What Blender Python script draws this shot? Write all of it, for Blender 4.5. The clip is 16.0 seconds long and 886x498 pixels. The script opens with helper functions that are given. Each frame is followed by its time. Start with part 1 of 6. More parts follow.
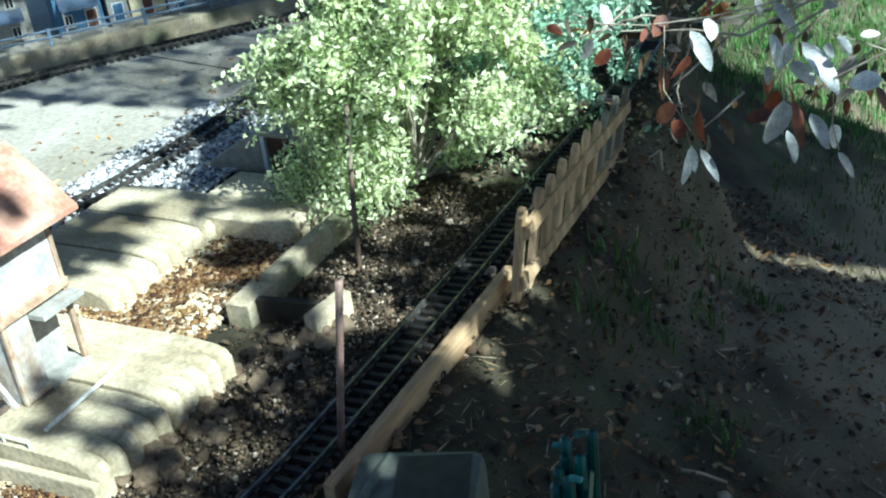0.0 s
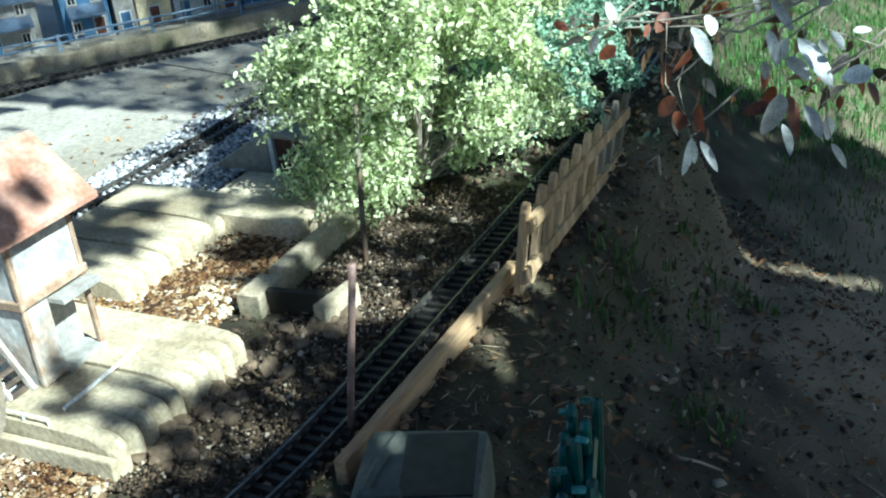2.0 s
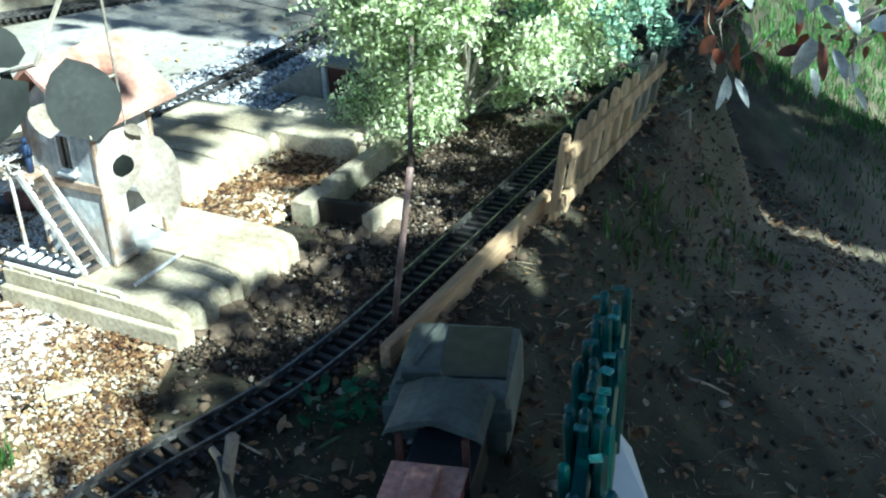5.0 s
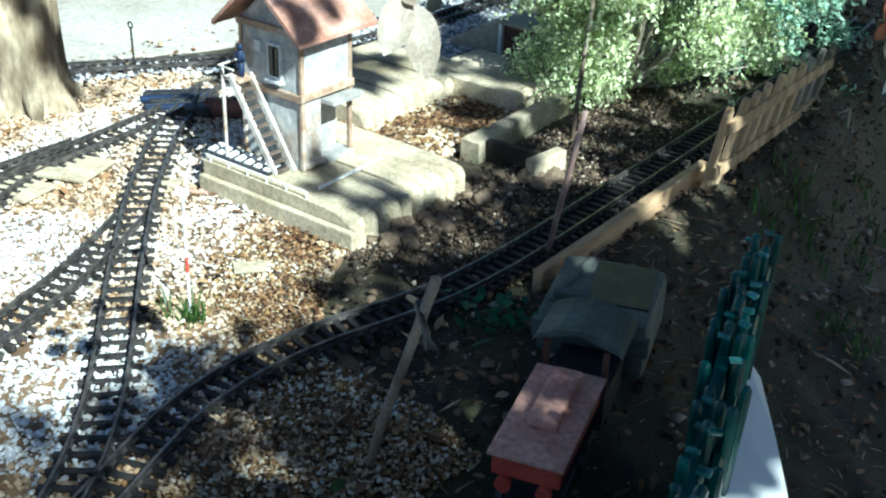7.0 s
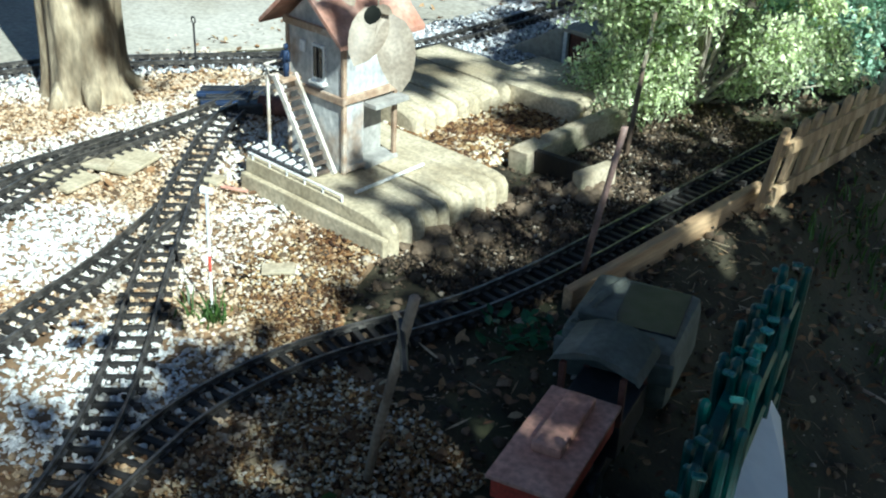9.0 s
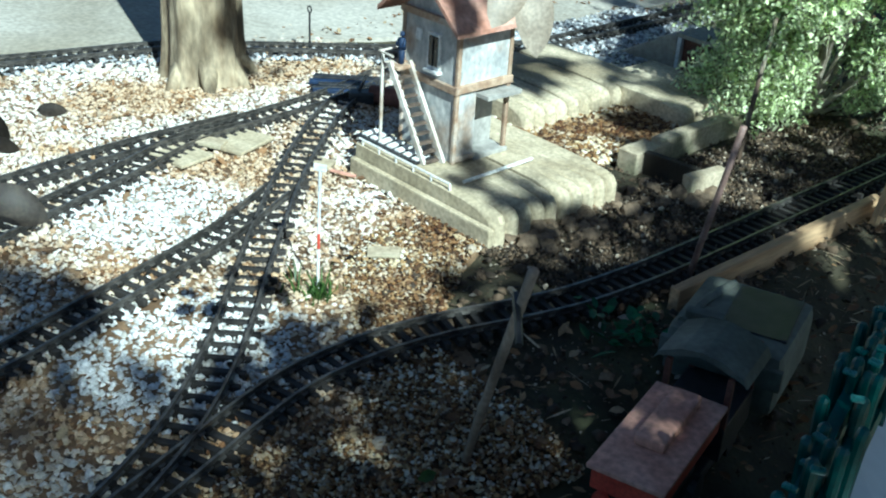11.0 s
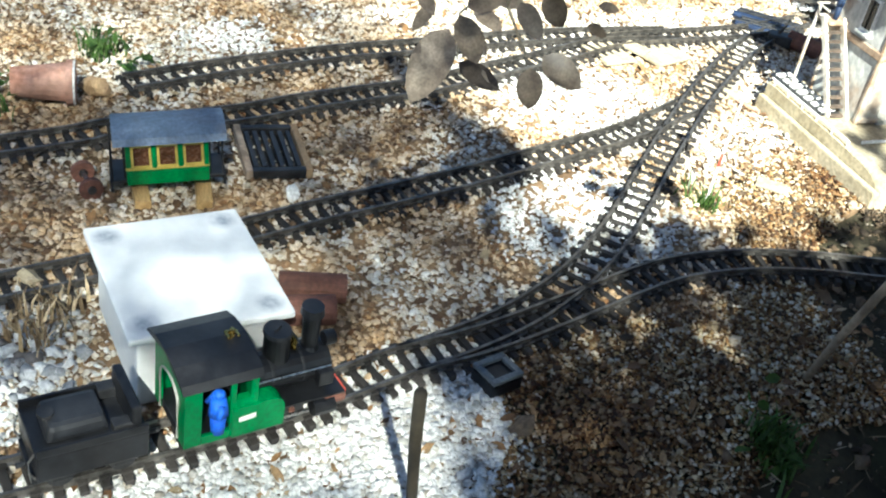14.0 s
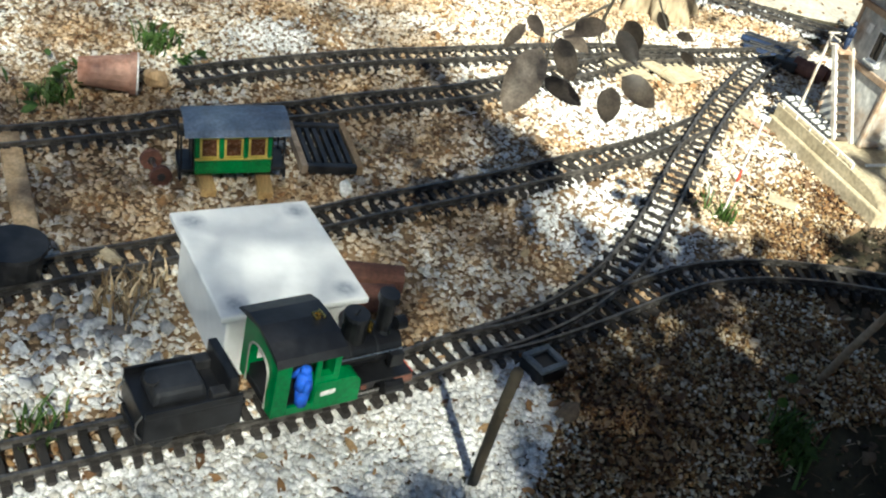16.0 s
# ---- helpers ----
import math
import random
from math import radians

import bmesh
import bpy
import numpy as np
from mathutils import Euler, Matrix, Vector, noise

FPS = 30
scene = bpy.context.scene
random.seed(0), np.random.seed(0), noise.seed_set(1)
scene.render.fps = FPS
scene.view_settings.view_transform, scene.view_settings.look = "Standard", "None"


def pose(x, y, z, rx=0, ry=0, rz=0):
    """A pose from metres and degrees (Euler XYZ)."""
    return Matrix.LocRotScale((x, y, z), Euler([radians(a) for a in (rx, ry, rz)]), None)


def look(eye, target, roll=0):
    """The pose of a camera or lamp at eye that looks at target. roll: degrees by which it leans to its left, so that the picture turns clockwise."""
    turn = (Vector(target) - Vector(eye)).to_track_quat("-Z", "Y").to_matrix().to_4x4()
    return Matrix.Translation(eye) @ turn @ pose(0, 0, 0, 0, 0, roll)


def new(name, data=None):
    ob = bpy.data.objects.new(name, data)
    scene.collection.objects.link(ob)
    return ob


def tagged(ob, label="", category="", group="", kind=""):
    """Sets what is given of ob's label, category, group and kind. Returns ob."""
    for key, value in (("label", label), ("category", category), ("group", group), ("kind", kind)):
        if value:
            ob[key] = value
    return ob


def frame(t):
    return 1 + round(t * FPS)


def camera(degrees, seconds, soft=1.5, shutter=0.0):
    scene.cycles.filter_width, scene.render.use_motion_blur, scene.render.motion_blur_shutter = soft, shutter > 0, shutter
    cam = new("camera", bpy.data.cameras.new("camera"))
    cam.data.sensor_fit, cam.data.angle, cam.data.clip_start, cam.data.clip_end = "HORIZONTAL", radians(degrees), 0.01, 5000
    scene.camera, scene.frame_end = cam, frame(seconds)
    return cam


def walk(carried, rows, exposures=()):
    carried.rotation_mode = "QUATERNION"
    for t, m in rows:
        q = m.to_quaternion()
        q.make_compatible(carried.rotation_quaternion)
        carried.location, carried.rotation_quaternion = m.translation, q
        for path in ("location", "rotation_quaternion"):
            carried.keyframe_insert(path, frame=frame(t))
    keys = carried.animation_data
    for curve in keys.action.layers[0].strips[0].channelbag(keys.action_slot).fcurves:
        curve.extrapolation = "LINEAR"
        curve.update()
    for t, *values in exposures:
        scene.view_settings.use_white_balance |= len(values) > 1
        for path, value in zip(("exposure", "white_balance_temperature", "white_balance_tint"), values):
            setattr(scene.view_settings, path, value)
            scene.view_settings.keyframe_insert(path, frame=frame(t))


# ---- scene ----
cam = camera(44.0, 16.0, soft=2.1)
PATH = [
    (0, (0.125, 0.261, 0.839), (-0.74, 1.826, -0.058), -7.6),
    (0.5, (0.127, 0.249, 0.838), (-0.734, 1.817, -0.056), -7.4),
    (1, (0.129, 0.224, 0.838), (-0.725, 1.802, -0.045), -6.7),
    (1.5, (0.133, 0.209, 0.834), (-0.725, 1.789, -0.042), -7.2),
    (2, (0.135, 0.192, 0.826), (-0.723, 1.779, -0.037), -6.7),
    (2.5, (0.143, 0.175, 0.826), (-0.716, 1.766, -0.029), -6.6),
    (3, (0.147, 0.159, 0.826), (-0.71, 1.753, -0.026), -6.6),
    (5.5, (0.166, 0.003, 0.815), (-0.712, 1.544, -0.109), -2.2),
    (6, (0.166, -0.024, 0.81), (-0.742, 1.497, -0.118), -1.9),
    (6.5, (0.18, -0.075, 0.805), (-0.823, 1.378, -0.135), 0.2),
    (7, (0.201, -0.139, 0.805), (-0.849, 1.287, -0.125), 2.2),
    (7.5, (0.255, -0.188, 0.824), (-0.812, 1.246, -0.074), 2.2),
    (8, (0.268, -0.11, 0.811), (-0.849, 1.265, -0.115), 0.3),
    (8.5, (0.255, -0.052, 0.808), (-0.894, 1.292, -0.127), 1.8),
    (11, (0.237, -0.078, 0.771), (-1.06, 1.134, -0.15), 3.6),
    (11.5, (0.243, -0.104, 0.767), (-1.096, 1.049, -0.169), 5.0),
    (12, (0.251, -0.128, 0.77), (-1.094, 0.986, -0.204), 5.2),
    (12.5, (0.29, -0.202, 0.825), (-1.118, 0.715, -0.261), 8.2),
    (13, (0.331, -0.23, 0.842), (-1.096, 0.591, -0.293), 8.6),
    (13.5, (0.35, -0.261, 0.864), (-1.108, 0.498, -0.275), 9.8),
    (14, (0.357, -0.294, 0.847), (-1.145, 0.407, -0.272), 10.7),
    (14.5, (0.355, -0.324, 0.831), (-1.169, 0.33, -0.287), 13.2),
    (15, (0.378, -0.388, 0.858), (-1.125, 0.336, -0.245), 13.8),
    (15.5, (0.408, -0.441, 0.868), (-1.084, 0.328, -0.22), 13.0),
    (16, (0.403, -0.443, 0.88), (-1.078, 0.322, -0.224), 14.5),
]
walk(cam, [(t, look(eye, target, roll)) for t, eye, target, roll in PATH],
     exposures=[(0, 1.4, 4850, -6), (2, 1.4, 4850, -6), (3, 1.4, 4550, -9), (5.5, 1.7, 4750, -7), (7, 1.4, 4800, -5), (8.5, 1.15, 5000, -4), (11, 0.97, 4700, -9), (12, 1.0, 4600, -10), (12.6, 1.55, 4650, -9), (13.0, 1.9, 5050, -5), (13.5, 2.0, 5400, -1), (15, 1.8, 5750, 2), (15.5, 1.52, 5850, 2), (16, 1.42, 5900, 2)])

# ---- sky and sun ----
SUN_AZ, SUN_EL = -17.0, 42.0   # degrees: azimuth from +x, elevation
world = bpy.data.worlds.new("world")
scene.world = world
world.use_nodes = True
wn = world.node_tree.nodes
sky = wn.new("ShaderNodeTexSky")
sky.sky_type, sky.sun_disc = "NISHITA", False
sky.sun_elevation, sky.sun_rotation = radians(SUN_EL), radians(90 - SUN_AZ)
world.node_tree.links.new(sky.outputs[0], wn["Background"].inputs[0])
wn["Background"].inputs[1].default_value = 0.031
sun_dir = Vector((math.cos(radians(SUN_EL)) * math.cos(radians(SUN_AZ)), math.cos(radians(SUN_EL)) * math.sin(radians(SUN_AZ)), math.sin(radians(SUN_EL))))
sun = new("sun", bpy.data.lights.new("sun", "SUN"))
sun.data.energy, sun.data.angle, sun.data.color = 5.0, radians(0.55), (1.0, 0.9, 0.72)
sun.matrix_world = look(tuple(sun_dir * 8), (0, 0, 0))


# ---- materials ----
def material(name, a, b, scale=40.0, rough=0.7, bump=0.3, metal=0.0, c=None, fine=None, spread=0.0, island=0.0, stretch=(1, 1, 1), sheen=0.5, grit=1.0):
    """Two colours mixed by noise, a third in stains, with relief; spread and island vary it by object and by loose piece."""
    m = bpy.data.materials.new(name)
    m.use_nodes = True
    t = m.node_tree
    n, l = t.nodes, t.links
    p = n["Principled BSDF"]
    p.inputs["Roughness"].default_value, p.inputs["Metallic"].default_value = rough, metal
    p.inputs["Specular IOR Level"].default_value = sheen
    co, mp = n.new("ShaderNodeTexCoord"), n.new("ShaderNodeMapping")
    mp.inputs["Scale"].default_value = stretch
    l.new(co.outputs["Object"], mp.inputs[0])
    big, small = n.new("ShaderNodeTexNoise"), n.new("ShaderNodeTexNoise")
    big.inputs["Scale"].default_value, small.inputs["Scale"].default_value = scale, fine or scale * 7
    big.inputs["Detail"].default_value, small.inputs["Detail"].default_value = 5, 6
    for x in (big, small):
        l.new(mp.outputs[0], x.inputs["Vector"])
    ramp = n.new("ShaderNodeValToRGB")
    ramp.color_ramp.elements[0].position, ramp.color_ramp.elements[1].position = 0.35, 0.66
    ramp.color_ramp.elements[0].color, ramp.color_ramp.elements[1].color = (*a, 1), (*b, 1)
    l.new(big.outputs[0], ramp.inputs[0])
    out = ramp.outputs[0]

    def mix(kind, fac, x, y):
        q = n.new("ShaderNodeMix")
        q.data_type, q.blend_type = "RGBA", kind
        if isinstance(fac, float):
            q.inputs[0].default_value = fac
        else:
            l.new(fac, q.inputs[0])
        l.new(x, q.inputs[6])
        if isinstance(y, tuple):
            q.inputs[7].default_value = (*y, 1)
        else:
            l.new(y, q.inputs[7])
        return q.outputs[2]

    if c:
        stain, lim = n.new("ShaderNodeTexNoise"), n.new("ShaderNodeMapRange")
        stain.inputs["Scale"].default_value, stain.inputs["Detail"].default_value = scale * 0.37, 8
        l.new(mp.outputs[0], stain.inputs["Vector"])
        lim.inputs[1].default_value, lim.inputs[2].default_value = 0.52, 0.68
        l.new(stain.outputs[0], lim.inputs[0])
        out = mix("MIX", lim.outputs[0], out, c)
    gray, rr = n.new("ShaderNodeMapRange"), n.new("ShaderNodeMapRange")
    gray.inputs[1].default_value, gray.inputs[2].default_value, gray.inputs[3].default_value, gray.inputs[4].default_value = 0.3, 0.7, 1 - 0.28 * grit, 1 + 0.18 * grit
    l.new(small.outputs[0], gray.inputs[0])
    out = mix("MULTIPLY", 1.0, out, gray.outputs[0])
    for amount, kind, sock in ((spread, "ShaderNodeObjectInfo", "Random"), (island, "ShaderNodeNewGeometry", "Random Per Island")):
        if amount:
            info, mr = n.new(kind), n.new("ShaderNodeMapRange")
            mr.inputs[3].default_value, mr.inputs[4].default_value = 1 - amount, 1 + amount
            l.new(info.outputs[sock], mr.inputs[0])
            out = mix("MULTIPLY", 1.0, out, mr.outputs[0])
    l.new(out, p.inputs["Base Color"])
    rr.inputs[3].default_value, rr.inputs[4].default_value = max(rough - 0.15, 0.05), min(rough + 0.15, 1)
    l.new(small.outputs[0], rr.inputs[0])
    l.new(rr.outputs[0], p.inputs["Roughness"])
    if bump:
        bp = n.new("ShaderNodeBump")
        bp.inputs["Strength"].default_value, bp.inputs["Distance"].default_value = bump, 0.25 / (fine or scale * 7)
        l.new(small.outputs[0], bp.inputs["Height"])
        l.new(bp.outputs[0], p.inputs["Normal"])
    return m


def palette(name, colours, rough=0.85, bump=0.4, fine=300.0, patch=None, patch_scale=4.0):
    """A stone or leaf mixture: each loose piece takes one of the colours; patch darkens whole patches of the bed."""
    m = material(name, (1, 1, 1), (0.8, 0.8, 0.8), fine / 7, rough, bump, fine=fine)
    t = m.node_tree
    n, l = t.nodes, t.links
    info, ramp, q = n.new("ShaderNodeNewGeometry"), n.new("ShaderNodeValToRGB"), n.new("ShaderNodeMix")
    r = ramp.color_ramp
    r.interpolation = "CONSTANT"
    while len(r.elements) < len(colours):
        r.elements.new(0.5)
    at = 0.0
    for e, (w, col) in zip(r.elements, colours):
        e.position, e.color = at, (*col, 1)
        at += w
    l.new(info.outputs["Random Per Island"], ramp.inputs[0])
    p = n["Principled BSDF"]
    old = p.inputs["Base Color"].links[0].from_socket
    q.data_type, q.blend_type = "RGBA", "MULTIPLY"
    q.inputs[0].default_value = 1.0
    l.new(old, q.inputs[6])
    l.new(ramp.outputs[0], q.inputs[7])
    out = q.outputs[2]
    if patch:
        co, no, mr, q2 = n.new("ShaderNodeTexCoord"), n.new("ShaderNodeTexNoise"), n.new("ShaderNodeMapRange"), n.new("ShaderNodeMix")
        l.new(co.outputs["Object"], no.inputs["Vector"])
        no.inputs["Scale"].default_value, no.inputs["Detail"].default_value = patch_scale, 6
        mr.inputs[1].default_value, mr.inputs[2].default_value = 0.42, 0.58
        l.new(no.outputs[0], mr.inputs[0])
        q2.data_type, q2.blend_type = "RGBA", "MULTIPLY"
        l.new(mr.outputs[0], q2.inputs[0])
        l.new(out, q2.inputs[6])
        q2.inputs[7].default_value = (*patch, 1)
        out = q2.outputs[2]
    l.new(out, p.inputs["Base Color"])
    return m


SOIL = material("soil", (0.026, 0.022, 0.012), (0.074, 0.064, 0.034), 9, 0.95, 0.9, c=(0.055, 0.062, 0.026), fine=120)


def pale_lit_patch(m, colour):
    """Paler, ragged-edged earth on the far bank; dappled brightness is put into its colour."""
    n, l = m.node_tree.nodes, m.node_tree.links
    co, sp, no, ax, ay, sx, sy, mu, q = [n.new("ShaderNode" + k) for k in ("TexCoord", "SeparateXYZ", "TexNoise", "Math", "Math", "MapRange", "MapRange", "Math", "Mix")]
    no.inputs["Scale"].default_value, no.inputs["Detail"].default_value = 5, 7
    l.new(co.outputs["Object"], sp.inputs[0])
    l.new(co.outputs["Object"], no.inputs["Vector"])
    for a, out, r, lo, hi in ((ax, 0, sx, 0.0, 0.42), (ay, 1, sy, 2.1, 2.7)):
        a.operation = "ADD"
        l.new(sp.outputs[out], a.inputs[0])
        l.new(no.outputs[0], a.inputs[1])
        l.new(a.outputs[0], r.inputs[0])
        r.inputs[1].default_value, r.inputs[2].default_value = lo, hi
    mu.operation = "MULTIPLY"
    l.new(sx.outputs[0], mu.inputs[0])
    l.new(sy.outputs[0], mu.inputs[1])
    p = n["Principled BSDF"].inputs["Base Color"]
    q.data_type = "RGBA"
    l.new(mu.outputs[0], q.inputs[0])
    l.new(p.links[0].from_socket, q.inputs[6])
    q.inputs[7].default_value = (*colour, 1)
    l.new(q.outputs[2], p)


pale_lit_patch(SOIL, (0.19, 0.155, 0.105))
SAND = material("sandy_soil", (0.12, 0.075, 0.04), (0.3, 0.2, 0.11), 12, 0.95, 0.7, c=(0.1, 0.06, 0.03), fine=160)
CONCRETE = material("concrete", (0.29, 0.265, 0.21), (0.46, 0.435, 0.38), 2.2, 0.85, 0.25, c=(0.27, 0.235, 0.165), fine=90)
SLAB = material("slab_concrete", (0.4, 0.34, 0.225), (0.58, 0.505, 0.36), 11, 0.88, 0.5, c=(0.26, 0.21, 0.125), fine=150, grit=1.1)
BLOCK = material("mossy_concrete", (0.36, 0.3, 0.2), (0.52, 0.45, 0.33), 22, 0.9, 0.6, c=(0.19, 0.185, 0.11), fine=150)
TIE = material("sleeper_brown", (0.016, 0.015, 0.014), (0.048, 0.042, 0.038), 30, 0.7, 0.3, c=(0.075, 0.066, 0.056), spread=0.35)
RAIL = material("tarnished_brass", (0.1, 0.094, 0.088), (0.26, 0.245, 0.225), 50, 0.38, 0.15, metal=0.75)
PINE = material("pine_board", (0.33, 0.21, 0.11), (0.5, 0.35, 0.2), 10, 0.75, 0.3, c=(0.3, 0.18, 0.09), fine=60, stretch=(3, 0.35, 3), spread=0.15)
PICKET = material("weathered_pine", (0.4, 0.27, 0.14), (0.62, 0.46, 0.28), 12, 0.8, 0.35, c=(0.25, 0.17, 0.1), fine=80, stretch=(3, 3, 0.3), spread=0.2)
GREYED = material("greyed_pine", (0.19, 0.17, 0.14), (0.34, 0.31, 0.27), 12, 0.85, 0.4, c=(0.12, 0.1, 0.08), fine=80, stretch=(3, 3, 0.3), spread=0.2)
ROD = material("rusted_rod", (0.16, 0.1, 0.08), (0.3, 0.2, 0.17), 40, 0.6, 0.3)
STEM = material("spotted_stem", (0.05, 0.034, 0.024), (0.13, 0.09, 0.06), 60, 0.7, 0.3, c=(0.34, 0.29, 0.21), fine=90, stretch=(1, 1, 0.4))
STICK = material("grey_stick", (0.2, 0.15, 0.11), (0.42, 0.33, 0.25), 25, 0.85, 0.4, stretch=(1, 1, 0.2))
PLASTER = material("white_plaster", (0.36, 0.37, 0.37), (0.6, 0.6, 0.575), 36, 0.85, 0.5, c=(0.36, 0.25, 0.16), fine=120, stretch=(1, 1, 0.75))
TRIM = material("brown_trim", (0.3, 0.2, 0.13), (0.46, 0.35, 0.25), 60, 0.8, 0.3, c=(0.58, 0.53, 0.46), spread=0.15)
TILE = material("terracotta_roof", (0.36, 0.17, 0.11), (0.6, 0.37, 0.29), 22, 0.85, 0.5, c=(0.17, 0.085, 0.055), fine=130)
DARK = material("dark_paint", (0.012, 0.013, 0.015), (0.035, 0.035, 0.038), 50, 0.45, 0.1)
BLACK = material("black_plastic", (0.006, 0.0065, 0.008), (0.016, 0.017, 0.02), 60, 0.35, 0.05)
GREEN = material("green_enamel", (0.0, 0.14, 0.035), (0.005, 0.2, 0.055), 30, 0.35, 0.04)
COACH_GREEN = material("coach_green", (0.0, 0.16, 0.035), (0.01, 0.24, 0.06), 30, 0.4, 0.04)
YELLOW = material("yellow_trim", (0.55, 0.42, 0.08), (0.7, 0.55, 0.14), 60, 0.5, 0.05)
BLUE_ROOF = material("blue_grey_roof", (0.09, 0.13, 0.2), (0.15, 0.2, 0.29), 25, 0.6, 0.15, c=(0.1, 0.1, 0.12))
BRASS = material("bright_brass", (0.7, 0.48, 0.12), (0.85, 0.62, 0.2), 60, 0.25, 0.0, metal=1.0)
STEEL = material("bright_steel", (0.4, 0.4, 0.4), (0.6, 0.6, 0.6), 60, 0.3, 0.0, metal=1.0)
NAVY = material("navy_cloth", (0.006, 0.017, 0.05), (0.012, 0.03, 0.085), 60, 0.7, 0.1)
BLUE = material("blue_cloth", (0.01, 0.09, 0.6), (0.02, 0.14, 0.75), 60, 0.7, 0.1)
WHITE = material("white_plastic", (0.77, 0.79, 0.81), (0.82, 0.83, 0.84), 9, 0.5, 0.05, c=(0.74, 0.765, 0.79), fine=60, grit=0.15)
LID = material("scuffed_white", (0.77, 0.79, 0.81), (0.82, 0.83, 0.84), 9, 0.5, 0.05, c=(0.74, 0.765, 0.79), fine=60, grit=0.2)


def scuff(m, at, size, colour):
    """Grey rub marks round four mirrored places of a lid."""
    n, l = m.node_tree.nodes, m.node_tree.links
    co, ab, sb, ln, mr, no, mu, q = [n.new("ShaderNode" + k) for k in ("TexCoord", "VectorMath", "VectorMath", "VectorMath", "MapRange", "TexNoise", "Math", "Mix")]
    ab.operation, sb.operation, ln.operation, mu.operation = "ABSOLUTE", "SUBTRACT", "LENGTH", "MULTIPLY"
    sb.inputs[1].default_value = at
    no.inputs["Scale"].default_value, no.inputs["Detail"].default_value = 110, 4
    mr.inputs[1].default_value, mr.inputs[2].default_value, mr.inputs[3].default_value, mr.inputs[4].default_value = size * 0.3, size, 1.5, 0.0
    l.new(co.outputs["Object"], ab.inputs[0])
    l.new(ab.outputs[0], sb.inputs[0])
    l.new(sb.outputs[0], ln.inputs[0])
    l.new(ln.outputs["Value"], mr.inputs[0])
    l.new(co.outputs["Object"], no.inputs["Vector"])
    l.new(mr.outputs[0], mu.inputs[0])
    l.new(no.outputs[0], mu.inputs[1])
    p = n["Principled BSDF"].inputs["Base Color"]
    q.data_type = "RGBA"
    l.new(mu.outputs[0], q.inputs[0])
    l.new(p.links[0].from_socket, q.inputs[6])
    q.inputs[7].default_value = (*colour, 1)
    l.new(q.outputs[2], p)


scuff(LID, (0.082, 0.068, 0.009), 0.02, (0.3, 0.34, 0.4))
WHITE_PAINT = material("white_paint", (0.72, 0.72, 0.7), (0.82, 0.82, 0.8), 30, 0.7, 0.1)
RED_PAINT = material("red_paint", (0.45, 0.06, 0.04), (0.6, 0.1, 0.06), 30, 0.6, 0.1)
RED_ROOF = material("faded_red_roof", (0.5, 0.25, 0.18), (0.68, 0.4, 0.31), 14, 0.8, 0.25, c=(0.4, 0.25, 0.2), fine=110)
TARP = material("grey_canvas", (0.085, 0.095, 0.08), (0.18, 0.19, 0.165), 9, 0.8, 0.25, c=(0.06, 0.07, 0.05), fine=90)
TEAL = material("teal_plastic", (0.0, 0.035, 0.032), (0.004, 0.085, 0.075), 25, 0.35, 0.1, spread=0.25)
RUST = material("rusty_brown", (0.085, 0.036, 0.026), (0.19, 0.085, 0.06), 30, 0.8, 0.3, spread=0.15)
AGED = material("aged_wood", (0.3, 0.2, 0.11), (0.45, 0.31, 0.17), 25, 0.85, 0.4, stretch=(2, 2, 0.5), spread=0.2)
OCHRE = material("ochre_wood", (0.36, 0.22, 0.08), (0.52, 0.35, 0.15), 25, 0.85, 0.4, stretch=(0.5, 2, 2), spread=0.15)
POST = material("dark_post_wood", (0.018, 0.015, 0.011), (0.055, 0.045, 0.03), 22, 0.85, 0.4, c=(0.05, 0.038, 0.022), stretch=(1, 1, 0.3))
MOTOR_RIM = material("grey_plastic", (0.1, 0.115, 0.13), (0.18, 0.2, 0.22), 40, 0.5, 0.1)
BARK = material("bark", (0.16, 0.115, 0.065), (0.46, 0.385, 0.26), 20, 0.9, 1.0, c=(0.1, 0.08, 0.05), fine=75, stretch=(1.6, 1.6, 0.55))
TWIG = material("twig_bark", (0.3, 0.26, 0.2), (0.5, 0.45, 0.36), 40, 0.85, 0.3)
GLASS_DARK = material("dark_window", (0.012, 0.014, 0.016), (0.03, 0.032, 0.034), 20, 0.15, 0.0)
BLUE_WALL = material("blue_house_paint", (0.07, 0.17, 0.33), (0.12, 0.24, 0.42), 12, 0.7, 0.15)
CREAM_WALL = material("cream_house_paint", (0.6, 0.52, 0.33), (0.7, 0.62, 0.42), 12, 0.7, 0.15)
GREY_WALL = material("grey_house_paint", (0.3, 0.29, 0.27), (0.42, 0.41, 0.38), 12, 0.75, 0.15)
PALE_WALL = material("pale_house_paint", (0.6, 0.62, 0.66), (0.72, 0.74, 0.78), 12, 0.75, 0.15)
LOCO_ROOF = material("dusty_black", (0.009, 0.01, 0.013), (0.024, 0.026, 0.031), 26, 0.45, 0.15, c=(0.04, 0.04, 0.043), fine=140)
BROWN_PANE = material("brown_window", (0.05, 0.022, 0.012), (0.16, 0.075, 0.04), 45, 0.25, 0.0)
TREAD = material("weathered_tread", (0.06, 0.045, 0.035), (0.16, 0.12, 0.09), 50, 0.8, 0.3)
STAIR = material("worn_pale_paint", (0.5, 0.46, 0.4), (0.72, 0.69, 0.63), 40, 0.8, 0.3, c=(0.36, 0.28, 0.2), fine=120)
